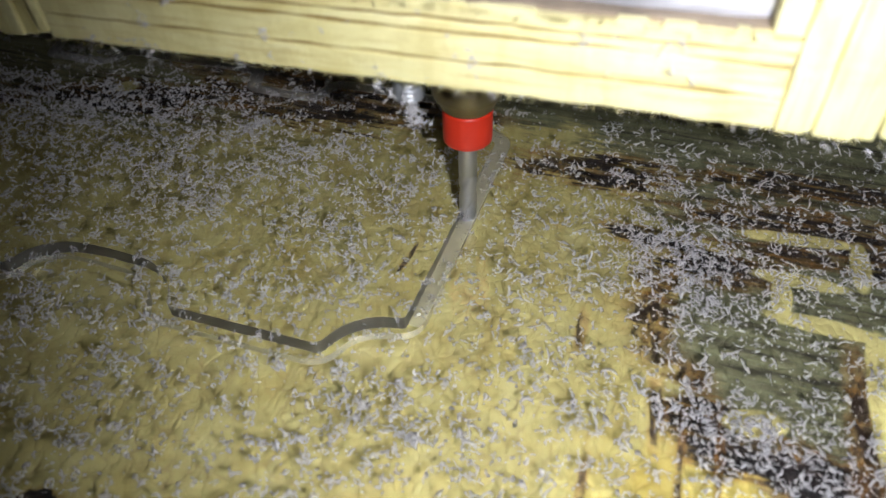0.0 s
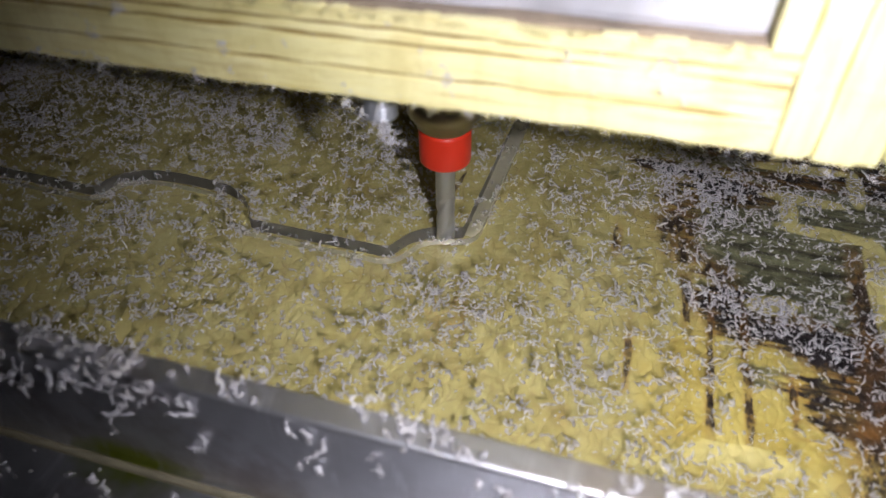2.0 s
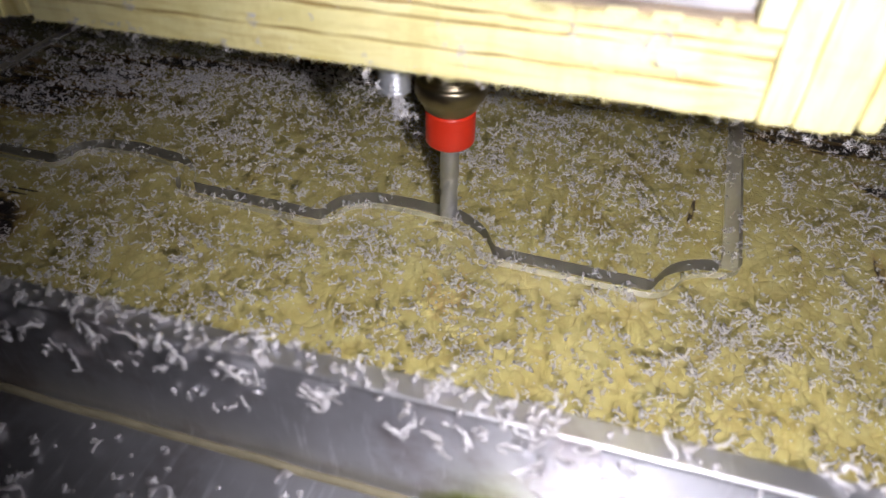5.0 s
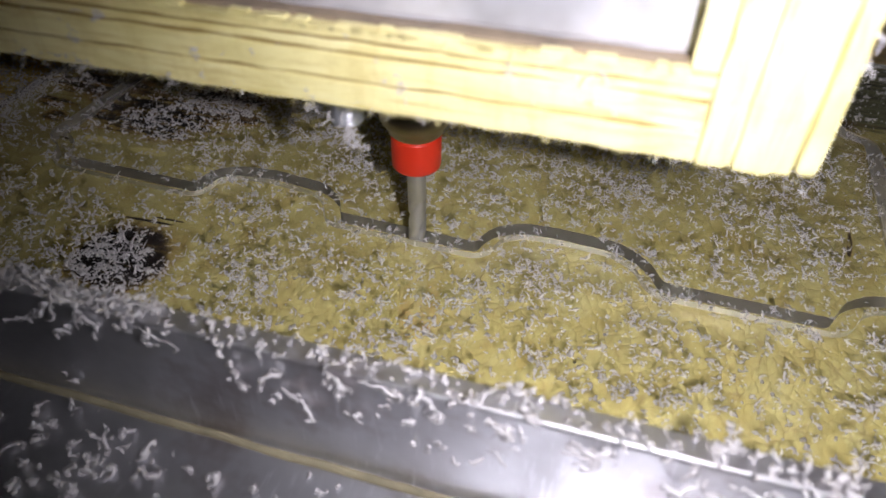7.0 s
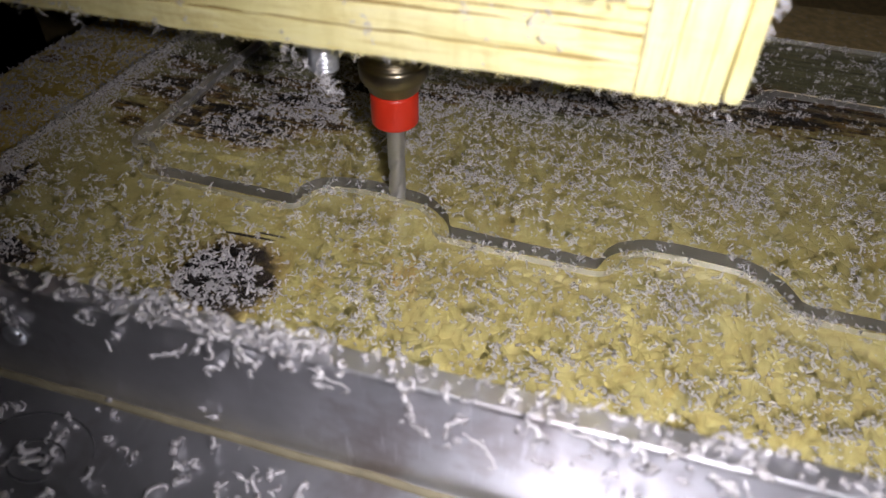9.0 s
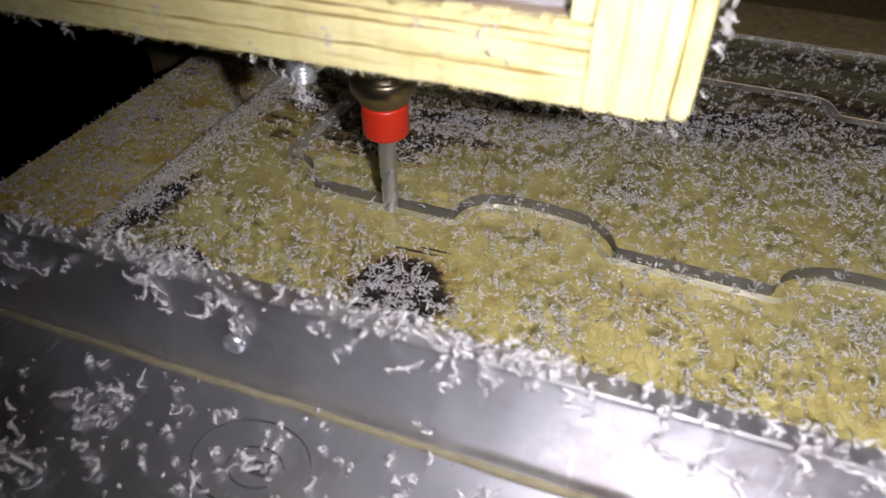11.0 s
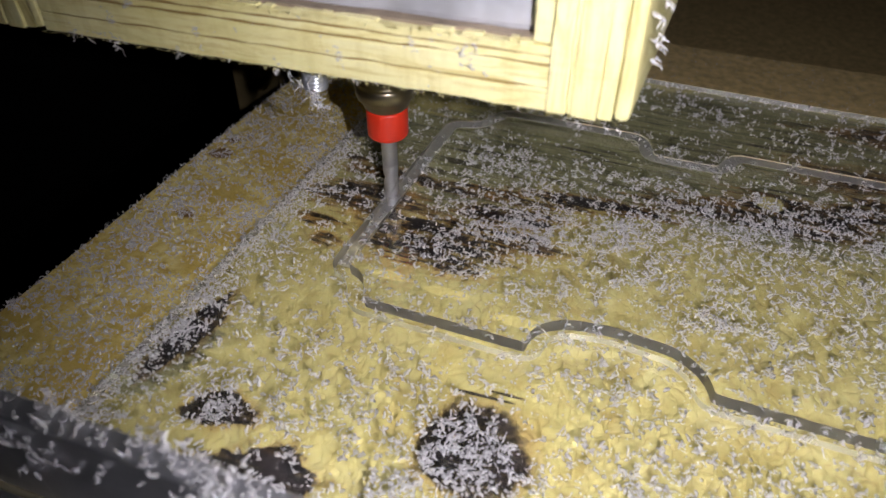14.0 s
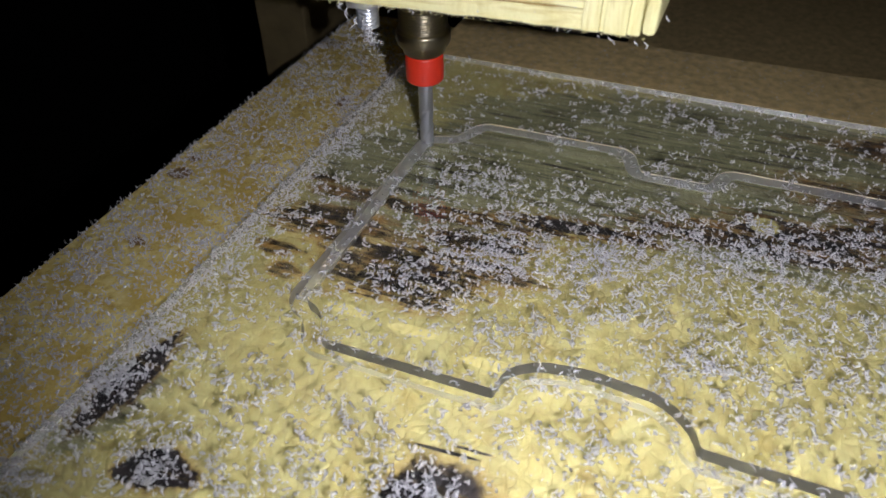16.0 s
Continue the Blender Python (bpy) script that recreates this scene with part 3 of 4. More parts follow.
# ---- shavings ----
def curls(name, xy, z, size, thick, label, material, lift=0.35, seed=1, parent=None, upright=None, clump=1, rings=5):
    """Many small crooked strands and crumbs as one mesh. xy: places; z: the height they lie on; size: the usual length."""
    rng = np.random.default_rng(seed)
    xy = np.asarray(xy, float)
    z = np.broadcast_to(np.asarray(z, float), (len(xy),))
    if clump > 1:
        z = np.repeat(z, clump)
        xy = np.repeat(xy, clump, 0) + rng.normal(0, size * 0.4, (len(xy) * clump, 2))
    n, k, sides = len(xy), rings, 3
    length = size * np.clip(rng.lognormal(0, 0.5, n), 0.3, 2.0)
    seg = length / (k - 1)
    bend = rng.normal(0, 1.0, n) * 0.75
    head = rng.uniform(0, 2 * np.pi, n)[:, None] + np.cumsum(bend[:, None] + rng.normal(0, 0.85, (n, k)), 1)
    climb = rng.normal(0, lift, n)[:, None] + rng.normal(0, lift * 0.7, (n, k))
    step = np.stack([np.cos(head) * np.cos(climb), np.sin(head) * np.cos(climb), np.sin(climb)], -1) * seg[:, None, None]
    mid = np.cumsum(step, 1)
    mid -= mid.mean(1, keepdims=True)
    wide = thick * rng.uniform(0.5, 1.5, n)[:, None] * np.interp(np.linspace(0, 5, k), range(6), [0.45, 0.9, 1.0, 1.05, 0.8, 0.35]) * rng.uniform(0.45, 1.55, (n, k))
    flat = rng.uniform(0.35, 0.9, n)[:, None]
    side = np.stack([-np.sin(head), np.cos(head), np.zeros_like(head)], -1)
    up = np.stack([-np.cos(head) * np.sin(climb), -np.sin(head) * np.sin(climb), np.cos(climb)], -1)
    ang = np.arange(sides) * 2 * np.pi / sides + 0.4
    v = mid[:, :, None] + side[:, :, None] * (wide[:, :, None] * np.cos(ang))[..., None] + up[:, :, None] * ((wide * flat)[:, :, None] * np.sin(ang))[..., None]
    v[..., 2] -= v[..., 2].reshape(n, -1).min(1)[:, None, None]
    v[..., :2] += xy[:, None, None]
    v[..., 2] += z[:, None, None]
    co = v.reshape(-1, 3)
    if upright is not None:
        co = co @ np.array(upright.to_3x3().transposed()) + np.array(upright.translation)
    a = np.arange(k - 1)[:, None] * sides + np.arange(sides)[None, :]
    b = np.arange(k - 1)[:, None] * sides + (np.arange(sides)[None, :] + 1) % sides
    quad = np.stack([a, b, b + sides, a + sides], -1).reshape(-1, 4)
    last = (k - 1) * sides
    caps = np.array([[2, 1, 0], [last, last + 1, last + 2]])
    first = (np.arange(n) * k * sides)[:, None, None]
    quads = (quad[None] + first).reshape(-1)
    ends = (caps[None] + first).reshape(-1)
    starts = np.concatenate([np.arange(0, len(quads), 4), len(quads) + np.arange(0, len(ends), 3)])
    corners = np.concatenate([quads, ends])
    me = bpy.data.meshes.new(name)
    me.vertices.add(len(co))
    me.vertices.foreach_set("co", (co * S).ravel().astype(np.float32))
    me.loops.add(len(corners))
    me.loops.foreach_set("vertex_index", corners.astype(np.int32))
    me.polygons.add(len(starts))
    me.polygons.foreach_set("loop_start", starts.astype(np.int32))
    me.update(calc_edges=True)
    me.materials.append(material)
    ob = new(name, me)
    ob.parent = parent
    if label:
        tagged(ob, label, "" if parent else "shavings", kind="stuff")
    return ob


def patchy(rng, n, x0, x1, y0, y1, low=0.25, scale=0.55, power=1.0, seed=0.0):
    """Random places, denser where a noise field is high."""
    out = []
    while len(out) < n:
        pts = rng.uniform((x0, y0), (x1, y1), (4000, 2))
        for x, y in pts:
            f = 0.5 + 0.5 * noise.noise((x * scale, y * scale, seed)) + 0.35 * noise.noise((x * scale * 3.1, y * scale * 3.1, seed + 9))
            if rng.random() < low + (1 - low) * max(0.0, min(1.0, f)) ** power:
                out.append((x, y))
    return np.array(out[:n])


def clear_of_line(pts, line, gap, keep, rng):
    lx = np.array([(p.x, p.y) for p in line])
    nxt = np.roll(lx, -1, axis=0)
    d2 = np.full(len(pts), 1e9)
    for a, b in zip(lx, nxt):
        ab = b - a
        t = np.clip(((pts - a) @ ab) / max(ab @ ab, 1e-9), 0, 1)
        d = pts - a - t[:, None] * ab
        d2 = np.minimum(d2, (d ** 2).sum(1))
    return pts[(d2 > gap * gap) | (rng.random(len(pts)) < keep)]


def shavings():
    rng = np.random.default_rng(5)
    line = cut_line()
    pts = patchy(rng, 14000, SHEET[0] + 0.1, 19.0, -5.0, 10.3, 0.06, 0.9, 2.2)
    pts = clear_of_line(pts, line, 0.22, 0.4, rng)
    pts = clear_of_line(pts, line, 0.85, 0.5, rng)
    bar = BAR_Y + BAR_T + 0.05 + BAR_YAW * pts[:, 0]
    pts = pts[pts[:, 1] > bar]
    pts = pts[(pts[:, 1] < 5.6) | (rng.random(len(pts)) < 0.38)]
    near = pts[:, 0] > 12.2 + rng.normal(0, 0.9, len(pts))
    curls("acrylic_shavings", pts[~near], 0.0, 0.10, 0.0205, "scattered white curled shavings on the clear sheet", MAT["shaving"], 0.4, 2, clump=3)
    curls("large_shavings", pts[near][::5 // 3], 0.0, 0.14, 0.0185, "larger white curled shavings over the worn patch", MAT["shaving"], 0.35, 22, clump=2)
    mid = clear_of_line(patchy(rng, 850, -4.5, 9.5, -0.8, 5.4, 0.0, 1.0, 2.5, 15.0), line, 0.25, 0.2, rng)
    curls("clumped_shavings", mid, 0.0, 0.095, 0.017, "clumps of larger white shavings on the panel", MAT["shaving"], 0.4, 24, clump=4)
    along = rng.random(900)
    band = np.stack([-5.2 + 9.5 * along, 2.2 + 3.9 * along], 1) + rng.normal(0, (0.5, 0.55), (900, 2))
    curls("band_shavings", clear_of_line(band, line, 0.2, 0.2, rng), 0.0, 0.09, 0.0165, "dense white shavings over the scorched band", MAT["shaving"], 0.4, 26, clump=3)
    heap = np.concatenate([rng.normal((13.5, 3.7), (0.75, 0.5), (170, 2)), rng.normal((14.6, 0.6), (0.8, 0.35), (90, 2)), rng.normal((13.9, 5.6), (1.2, 0.6), (110, 2)), rng.normal((-3.1, -2.35), (0.45, 0.4), (85, 2)), rng.normal((-7.0, -3.0), (0.4, 0.25), (28, 2)), rng.normal((-8.6, -2.2), (0.15, 0.7), (40, 2))])
    curls("heaped_shavings", heap, 0.0, 0.12, 0.019, "heaps of white shavings over worn and dark places", MAT["shaving"], 0.45, 29, clump=4)
    crumbs = clear_of_line(patchy(rng, 10000, SHEET[0] + 0.1, 18.0, -4.2, 10.3, 0.2, 0.8, 1.2), line, 0.2, 0.4, rng)
    crumbs = crumbs[(crumbs[:, 1] < 6.4) | (rng.random(len(crumbs)) < 0.6)]
    curls("acrylic_crumbs", crumbs, 0.0, 0.05, 0.014, "fine white crumbs on the clear sheet", MAT["shaving"], 0.3, 4, rings=4)
    loop = np.array([(p.x, p.y) for p in line])
    f = rng.uniform(0, len(loop), 9000)
    i = f.astype(int)
    chan = loop[i % len(loop)] + (loop[(i + 1) % len(loop)] - loop[i % len(loop)]) * (f - i)[:, None]
    hop = np.linalg.norm(loop[(i + 1) % len(loop)] - loop[i % len(loop)], axis=1)
    chan = chan[rng.random(len(chan)) < hop / 3.0]
    chan = chan + rng.normal(0, 0.06, chan.shape)
    curls("groove_shavings", chan, np.array([groove_floor(x, y) + 0.002 for x, y in chan]), 0.07, 0.013, "white shavings packed in the milled groove", MAT["shaving"], 0.4, 8)
    f = rng.uniform(0, 1, 1100)
    pick = rng.choice(len(loop), 1100, p=np.linalg.norm(np.roll(loop, -1, 0) - loop, axis=1) / np.linalg.norm(np.roll(loop, -1, 0) - loop, axis=1).sum())
    edge = loop[pick] + (np.roll(loop, -1, 0)[pick] - loop[pick]) * f[:, None] + rng.normal(0, 0.17, (1100, 2))
    edge = edge[[noise.noise((x * 0.9, y * 0.9, 31.0)) > -0.1 for x, y in edge]]
    curls("groove_rim_shavings", clear_of_line(edge, line, 0.085, 0.15, rng), 0.0, 0.10, 0.016, "white shavings heaped along the rims of the groove", MAT["shaving"], 0.5, 41, clump=4)
    rim = patchy(rng, 6200, LEFT + 0.02, SHEET[0], -6, 13.0, 0.12, 1.1, 1.8, 4.0)
    curls("edge_shavings", rim, BOARD_TOP, 0.07, 0.0165, "fine pale shavings on the bare bed edge", MAT["shaving"], 0.5, 3, clump=3, rings=4)
    lip = np.stack([rng.normal(SHEET[0] + 0.12, 0.3, 5200), rng.uniform(-6, 10.4, 5200)], 1)
    curls("sheet_edge_shavings", lip, np.where(lip[:, 0] > SHEET[0], 0.0, BOARD_TOP), 0.065, 0.017, "white shavings heaped along the sheet edge", MAT["shaving"], 0.5, 6)
    far = patchy(rng, 2200, -8, 18, 10.6, 13.0, 0.3, 0.7, 1.0, 7.0)
    curls("batten_shavings", far, -0.06, 0.035, 0.008, "fine dusty shavings on the brown batten", MAT["shaving"], 0.4, 9)
    fringe = np.stack([np.full(380, LEFT) + rng.normal(0, 0.05, 380), rng.uniform(-6, 13.0, 380)], 1)
    curls("fringe_fibres", fringe, BOARD_TOP - 0.08, 0.10, 0.009, "pale fibres fringing the sawn bed edge", MAT["shaving"], 1.0, 12)


def bar_shavings():
    rng = np.random.default_rng(11)
    # on the flange
    fl = np.concatenate([patchy(rng, 330, -14, 16, -8.2, BAR_Y - 0.25, 0.05, 0.5, 2.0, 3.0), patchy(rng, 130, -13, 6, -7.6, BAR_Y - 0.3, 0.1, 0.6, 1.5, 8.0)])
    along_bar(curls("flange_shavings", fl[150:], BAR_FLOOR, 0.24, 0.040, "white shavings lying on the aluminium flange", MAT["shaving"], 0.35, 13, clump=2, rings=9))
    # the larger ones lie singly
    for k, place in enumerate(fl[:150]):
        size = rng.uniform(0.16, 0.34)
        ob = along_bar(curls("curled_shaving", [place], BAR_FLOOR, size, 0.045, "", MAT["shaving"], 0.3, 100 + k, rings=9))
        tagged(ob, "long white curled shaving lying on the aluminium flange" if size > 0.25 else "short white curled shaving lying on the aluminium flange", "shaving", group="loose shavings on the bar")
    bits = patchy(rng, 420, -14, 16, -8.2, BAR_Y - 0.2, 0.2, 0.5, 1.0, 5.0)
    along_bar(curls("flange_crumbs", bits, BAR_FLOOR, 0.07, 0.026, "small white crumbs on the aluminium flange", MAT["shaving"], 0.4, 17))
    # a pale clod of caked dust near the end of the flange
    clod = bmesh.new()
    bmesh.ops.create_icosphere(clod, subdivisions=4, radius=0.2)
    for v in clod.verts:
        v.co *= 1 + 0.35 * noise.noise(v.co * 9) + 0.14 * noise.noise(v.co * 30)
        v.co = Vector((v.co.x * 1.15 - 9.15, v.co.y * 0.9 - 5.87, max(v.co.z * 0.6, -0.04) + BAR_FLOOR + 0.042))
    tagged(along_bar(link("dust_clod", clod, MAT["clod"])), "pale clod of caked dust on the aluminium flange", "dust clod")
    chip = bmesh.new()
    bmesh.ops.create_icosphere(chip, subdivisions=3, radius=0.13)
    for v in chip.verts:
        v.co *= 1 + 0.5 * noise.noise(v.co * 13 + Vector((3, 1, 0)))
        v.co = Vector((v.co.x * 1.3 - 8.55, v.co.y * 0.8 - 5.45, max(v.co.z * 0.45, -0.03) + BAR_FLOOR + 0.032))
    tagged(along_bar(link("resin_chip", chip, MAT["chip"])), "glossy red-orange chip of resin on the aluminium flange", "chip")
    # on the top edge
    top = np.stack([rng.uniform(-14, 18, 620), rng.uniform(BAR_Y + 0.0, BAR_Y + BAR_T + 0.0, 620)], 1)
    keep = np.array([noise.noise((x * 0.8, 0, 2)) + 0.25 * rng.normal() > 0.22 * min(1.0, max(0.0, (x - 7.5) / 2.0)) for x, _ in top])
    along_bar(curls("top_edge_shavings", top[keep], BAR_TOP, 0.21, 0.032, "white shavings heaped on the top edge of the angle", MAT["shaving"], 0.45, 14, clump=2, rings=9))
    dust = np.stack([rng.uniform(-14, 18, 1100), rng.normal(BAR_Y + BAR_T * 0.55, 0.11, 1100).clip(BAR_Y + 0.02, BAR_Y + BAR_T - 0.02)], 1)
    dust = dust[[noise.noise((x * 0.5, 3, 7)) + 0.3 * rng.normal() > 0.02 + 0.75 * min(1.0, max(0.0, (x - 2.0) / 4.0)) for x, _ in dust]]
    along_bar(curls("top_edge_crumbs", dust, BAR_TOP, 0.085, 0.026, "fine white crumbs banked on the top edge of the angle", MAT["shaving"], 0.5, 18, clump=2))
    # clinging to the upright face
    face = np.stack([rng.uniform(-14, 18, 62), -np.abs(rng.normal(0, 0.55, 62)) - 0.03], 1)
    face = face[face[:, 1] > -1.6]
    m = Matrix.Translation((0, BAR_Y - 0.002, BAR_TOP)) @ Matrix.Rotation(math.pi / 2, 4, "X")
    along_bar(curls("upright_face_shavings", face, 0.0, 0.25, 0.037, "white shavings clinging to the upright metal face", MAT["shaving"], 0.3, 15, None, m, clump=2, rings=9))
    knots = np.repeat(np.stack([rng.uniform(-14, 14, 15), -rng.uniform(0.05, 0.45, 15)], 1), 4, 0)
    knots = np.concatenate([knots, np.repeat([(6.2, -0.3), (6.9, -0.22), (5.3, -0.2)], 5, 0)]) + rng.normal(0, (0.22, 0.1), (75, 2))
    along_bar(curls("draped_shavings", knots, 0.0, 0.45, 0.034, "long white curls draped over the upright metal face", MAT["shaving"], 0.3, 16, None, m, rings=12))
    # an added strip in the inner corner stands for the plywood's yellow reflection
    pts = [(x, BAR_Y - 0.10 + 0.02 * noise.noise((x, 0, 0)), BAR_FLOOR + 0.025 + 0.05 * noise.noise((x * 1.3, 4, 0)) + 0.02 * noise.noise((x * 6, 4, 0))) for x in np.linspace(-17, 28, 500)]
    tagged(along_bar(link("dust_line", sweep(pts, 0.06, 8, 0.0), MAT["dust"])), "yellow strip in the angle's corner standing for reflected plywood", "dust", kind="stuff")


# ---- the spindle carriage ----
BEAM_L, BEAM_R, BEAM_Y, BEAM_Z, BEAM_T = -3.92, 3.90, -3.39, 4.48, 0.83
SKEW = Matrix(((1, 0, 0), (0.0324, 1, 0), (0.013, 0, 1)))


def skewed(bm):
    """The box hangs a little out of square."""
    for v in bm.verts:
        v.co = SKEW @ v.co
    return bm


def carriage():
    car = empty("spindle_carriage", 9.8, 3.81, 0)
    tagged(car, "plywood spindle carriage with a red-collared milling bit", "spindle carriage")
    depth = 6.2
    # floor plate: four plies and thin dark glue lines
    cuts = [0.0, 0.29, 0.58, 0.70, BEAM_T]
    for k in range(4):
        z0, z1 = BEAM_Z + cuts[k] + (0.010 if k else 0), BEAM_Z + cuts[k + 1] - 0.010
        step = (0.0, 0.012, 0.025, 0.005)[k]
        part("ply", skewed(box(BEAM_L + 0.005, BEAM_R - 0.005, BEAM_Y + step, BEAM_Y + depth, z0, z1, 0.025, 90, 0.022, k * 5 + 1)), MAT["ply_x"], car, "pale plywood layer of the floor plate")
    for k in range(1, 4):
        z = BEAM_Z + cuts[k]
        part("glue_line", skewed(box(BEAM_L + 0.02, BEAM_R - 0.02, BEAM_Y + 0.03, BEAM_Y + depth - 0.05, z - 0.02, z + 0.02)), MAT["glue"], car)
    # side plates: upright plies
    for x0 in (BEAM_R, BEAM_L - 1.0):
        edge = [0.0, 0.24, 0.30, 0.62, 0.80, 1.0]
        for k in range(5):
            a, b = x0 + edge[k] + 0.002, x0 + edge[k + 1] - 0.002
            step = (0.0, 0.05, -0.01, 0.03, 0.0)[k]
            part("side_ply", skewed(box(a, b, BEAM_Y - 0.04 + step, BEAM_Y + depth, BEAM_Z + (0.0 if k < 4 else 0.03), BEAM_Z + 9, 0.022 if k < 4 else 0.09, 40, 0.016, k * 3 + 11)), MAT["ply_z"], car, "pale upright plywood layer")
    # ragged splinters along the top edge of the front beam
    rng = np.random.default_rng(31)
    for x in np.sort(rng.uniform(BEAM_L + 0.2, BEAM_R - 0.35, 34)):
        w = rng.uniform(0.04, 0.30)
        part("splinter", skewed(box(x, x + w, BEAM_Y + 0.03, BEAM_Y + 0.2, BEAM_Z + BEAM_T - 0.03, BEAM_Z + BEAM_T + rng.uniform(0.002, 0.022), 0.006, 0, 0.02, x)), MAT["ply_x"], car)
    # metal plate behind the front beam
    part("metal_plate", skewed(box(BEAM_L + 0.12, BEAM_R - 0.22, BEAM_Y + 0.30, BEAM_Y + 0.6, BEAM_Z + BEAM_T - 0.01, BEAM_Z + 8.5, 0.1)), MAT["plate"], car, "bright metal plate")
    # dark strip between the plywood edge and the plate
    part("dark_seam", skewed(box(BEAM_L + 0.12, BEAM_R - 0.25, BEAM_Y + 0.13, BEAM_Y + 0.31, BEAM_Z + BEAM_T - 0.03, BEAM_Z + BEAM_T + 0.03, 0.01, 60, 0.02, 8)), MAT["seam"], car, "dark strip behind the plywood edge")
    # wooden corner block between plate and side
    part("corner_block", skewed(box(BEAM_R - 0.24, BEAM_R - 0.004, BEAM_Y + 0.05, BEAM_Y + 1.2, BEAM_Z + BEAM_T + 0.004, BEAM_Z + 8.5, 0.02, 30, 0.01, 4)), MAT["ply_z"], car)
    # threaded spindle nose, collet nut, collar, bit
    prof = []
    z = 2.5
    while z < 4.7:
        prof += [(0.475, z), (0.515, z + 0.016), (0.515, z + 0.028), (0.475, z + 0.044)]
        z += 0.058
    part("threaded_nose", lathe([(0.2, 2.45)] + prof + [(0.2, z)]), MAT["nut"], car, "threaded steel spindle nose")
    part("collet_nut", lathe([(0.17, 2.15), (0.40, 2.16), (0.44, 2.20), (0.45, 2.26), (0.55, 2.40), (0.575, 2.46), (0.575, 2.64), (0.55, 2.70), (0.3, 2.71)]), MAT["nut"], car, "smooth bronze-toned collet nut")
    part("collar", lathe([(0.16, 1.53), (0.375, 1.53), (0.405, 1.56), (0.41, 1.61), (0.41, 2.09), (0.40, 2.13), (0.37, 2.15), (0.16, 2.15)]), MAT["red"], car, "red plastic depth ring")
    shank = part("shank", lathe([(0.15, 0.82), (0.1588, 0.83), (0.1588, 2.2), (0.1, 2.21)], 24), MAT["steel"], car, "grey steel bit shank")
    # fluted cutter
    bm = bmesh.new()
    rings, turns, hs = [], 24, 40
    for i in range(hs + 1):
        zz = -0.283 + (0.84 + 0.283) * i / hs
        ph = 5.2 * i / hs
        ring = []
        for k in range(turns):
            a = 2 * math.pi * k / turns
            r = 0.157 - 0.03 * max(0.0, math.cos(2 * (a - ph))) ** 4
            ring.append(bm.verts.new((r * math.cos(a), r * math.sin(a), zz)))
        rings.append(ring)
    for a, b in zip(rings, rings[1:]):
        for k in range(turns):
            bm.faces.new((a[k], a[(k + 1) % turns], b[(k + 1) % turns], b[k])).smooth = True
    bm.faces.new(rings[0][::-1])
    bm.faces.new(rings[-1])
    part("cutter", bm, MAT["steel"], shank, "fluted steel cutter end")
    # a bolt end under the floor plate
    bx, by = 0.0, -2.3
    thr = [(0.05, 3.62)]
    z = 3.63
    while z < 4.2:
        thr += [(0.17, z), (0.20, z + 0.025), (0.17, z + 0.05)]
        z += 0.06
    thr += [(0.05, 4.22)]
    b = lathe(thr, 20)
    bmesh.ops.translate(b, vec=(bx, by, 0), verts=b.verts)
    bolt = part("bolt_end", b, MAT["zinc"], car, "zinc-plated threaded bolt end")
    nut = lathe([(0.2, 4.05), (0.36, 4.05), (0.40, 4.09), (0.40, 4.42), (0.36, 4.46), (0.2, 4.46)], 6)
    bmesh.ops.translate(nut, vec=(bx, by, 0), verts=nut.verts)
    part("bolt_nut", nut, MAT["zinc"], bolt, "zinc-plated hexagon nut")
    # shavings that cling to it
    rng = np.random.default_rng(21)

    def strand(x, y, z, length, dx=0.0, r=0.02):
        pts = []
        ph = rng.uniform(0, 6)
        for i in range(7):
            f = i / 6
            pts.append((x + dx * f + 0.25 * length * math.sin(4 * f + ph), y - 0.02 + 0.15 * length * math.sin(3 * f + ph), z - length * f))
        part("clinging_shaving", sweep(pts, r, 5, 0.5), MAT["shaving"], car)

    for x in np.sort(rng.uniform(BEAM_L, BEAM_R, 12)):
        strand(x, BEAM_Y + 0.0324 * x - 0.01, BEAM_Z + 0.013 * x + rng.uniform(0.0, 0.05), rng.uniform(0.03, 0.10), rng.normal(0, 0.03), rng.uniform(0.006, 0.011))
    for x in rng.uniform(BEAM_R, BEAM_R + 1.0, 4):
        strand(x, BEAM_Y + 0.08, BEAM_Z + 0.05, rng.uniform(0.04, 0.13), rng.normal(0, 0.03), 0.012)
    for k in range(14):
        strand(bx + rng.normal(0, 0.16), by - 0.22 + rng.normal(0, 0.06), 4.0 + rng.uniform(-0.15, 0.3), rng.uniform(0.12, 0.35), rng.normal(0, 0.05), 0.009)
    # a matted tuft under the bolt, and small ones caught on the face and lower edge of the front beam
    tuft = np.stack([rng.normal(0, 0.09, 80), -np.abs(rng.normal(0, 0.22, 80))], 1) + (0.0, 3.75)
    tuft[:, 0] += 0.2 + 0.25 * np.clip(3.7 - tuft[:, 1], 0, 1)
    m = Matrix.Translation((bx, by - 0.3, 0)) @ Matrix.Rotation(math.pi / 2, 4, "X")
    curls("shaving_tuft", tuft, 0.0, 0.10, 0.010, "matted white tuft of shavings under the bolt", MAT["shaving"], 0.5, 33, car, m)
    spots = np.stack([rng.uniform(BEAM_L + 0.2, BEAM_R - 0.2, 12), rng.choice([-0.02, 0.0, 0.03, 0.35, 0.6], 12)], 1)
    spots = np.repeat(spots, 11, 0) + rng.normal(0, (0.03, 0.07), (132, 2))
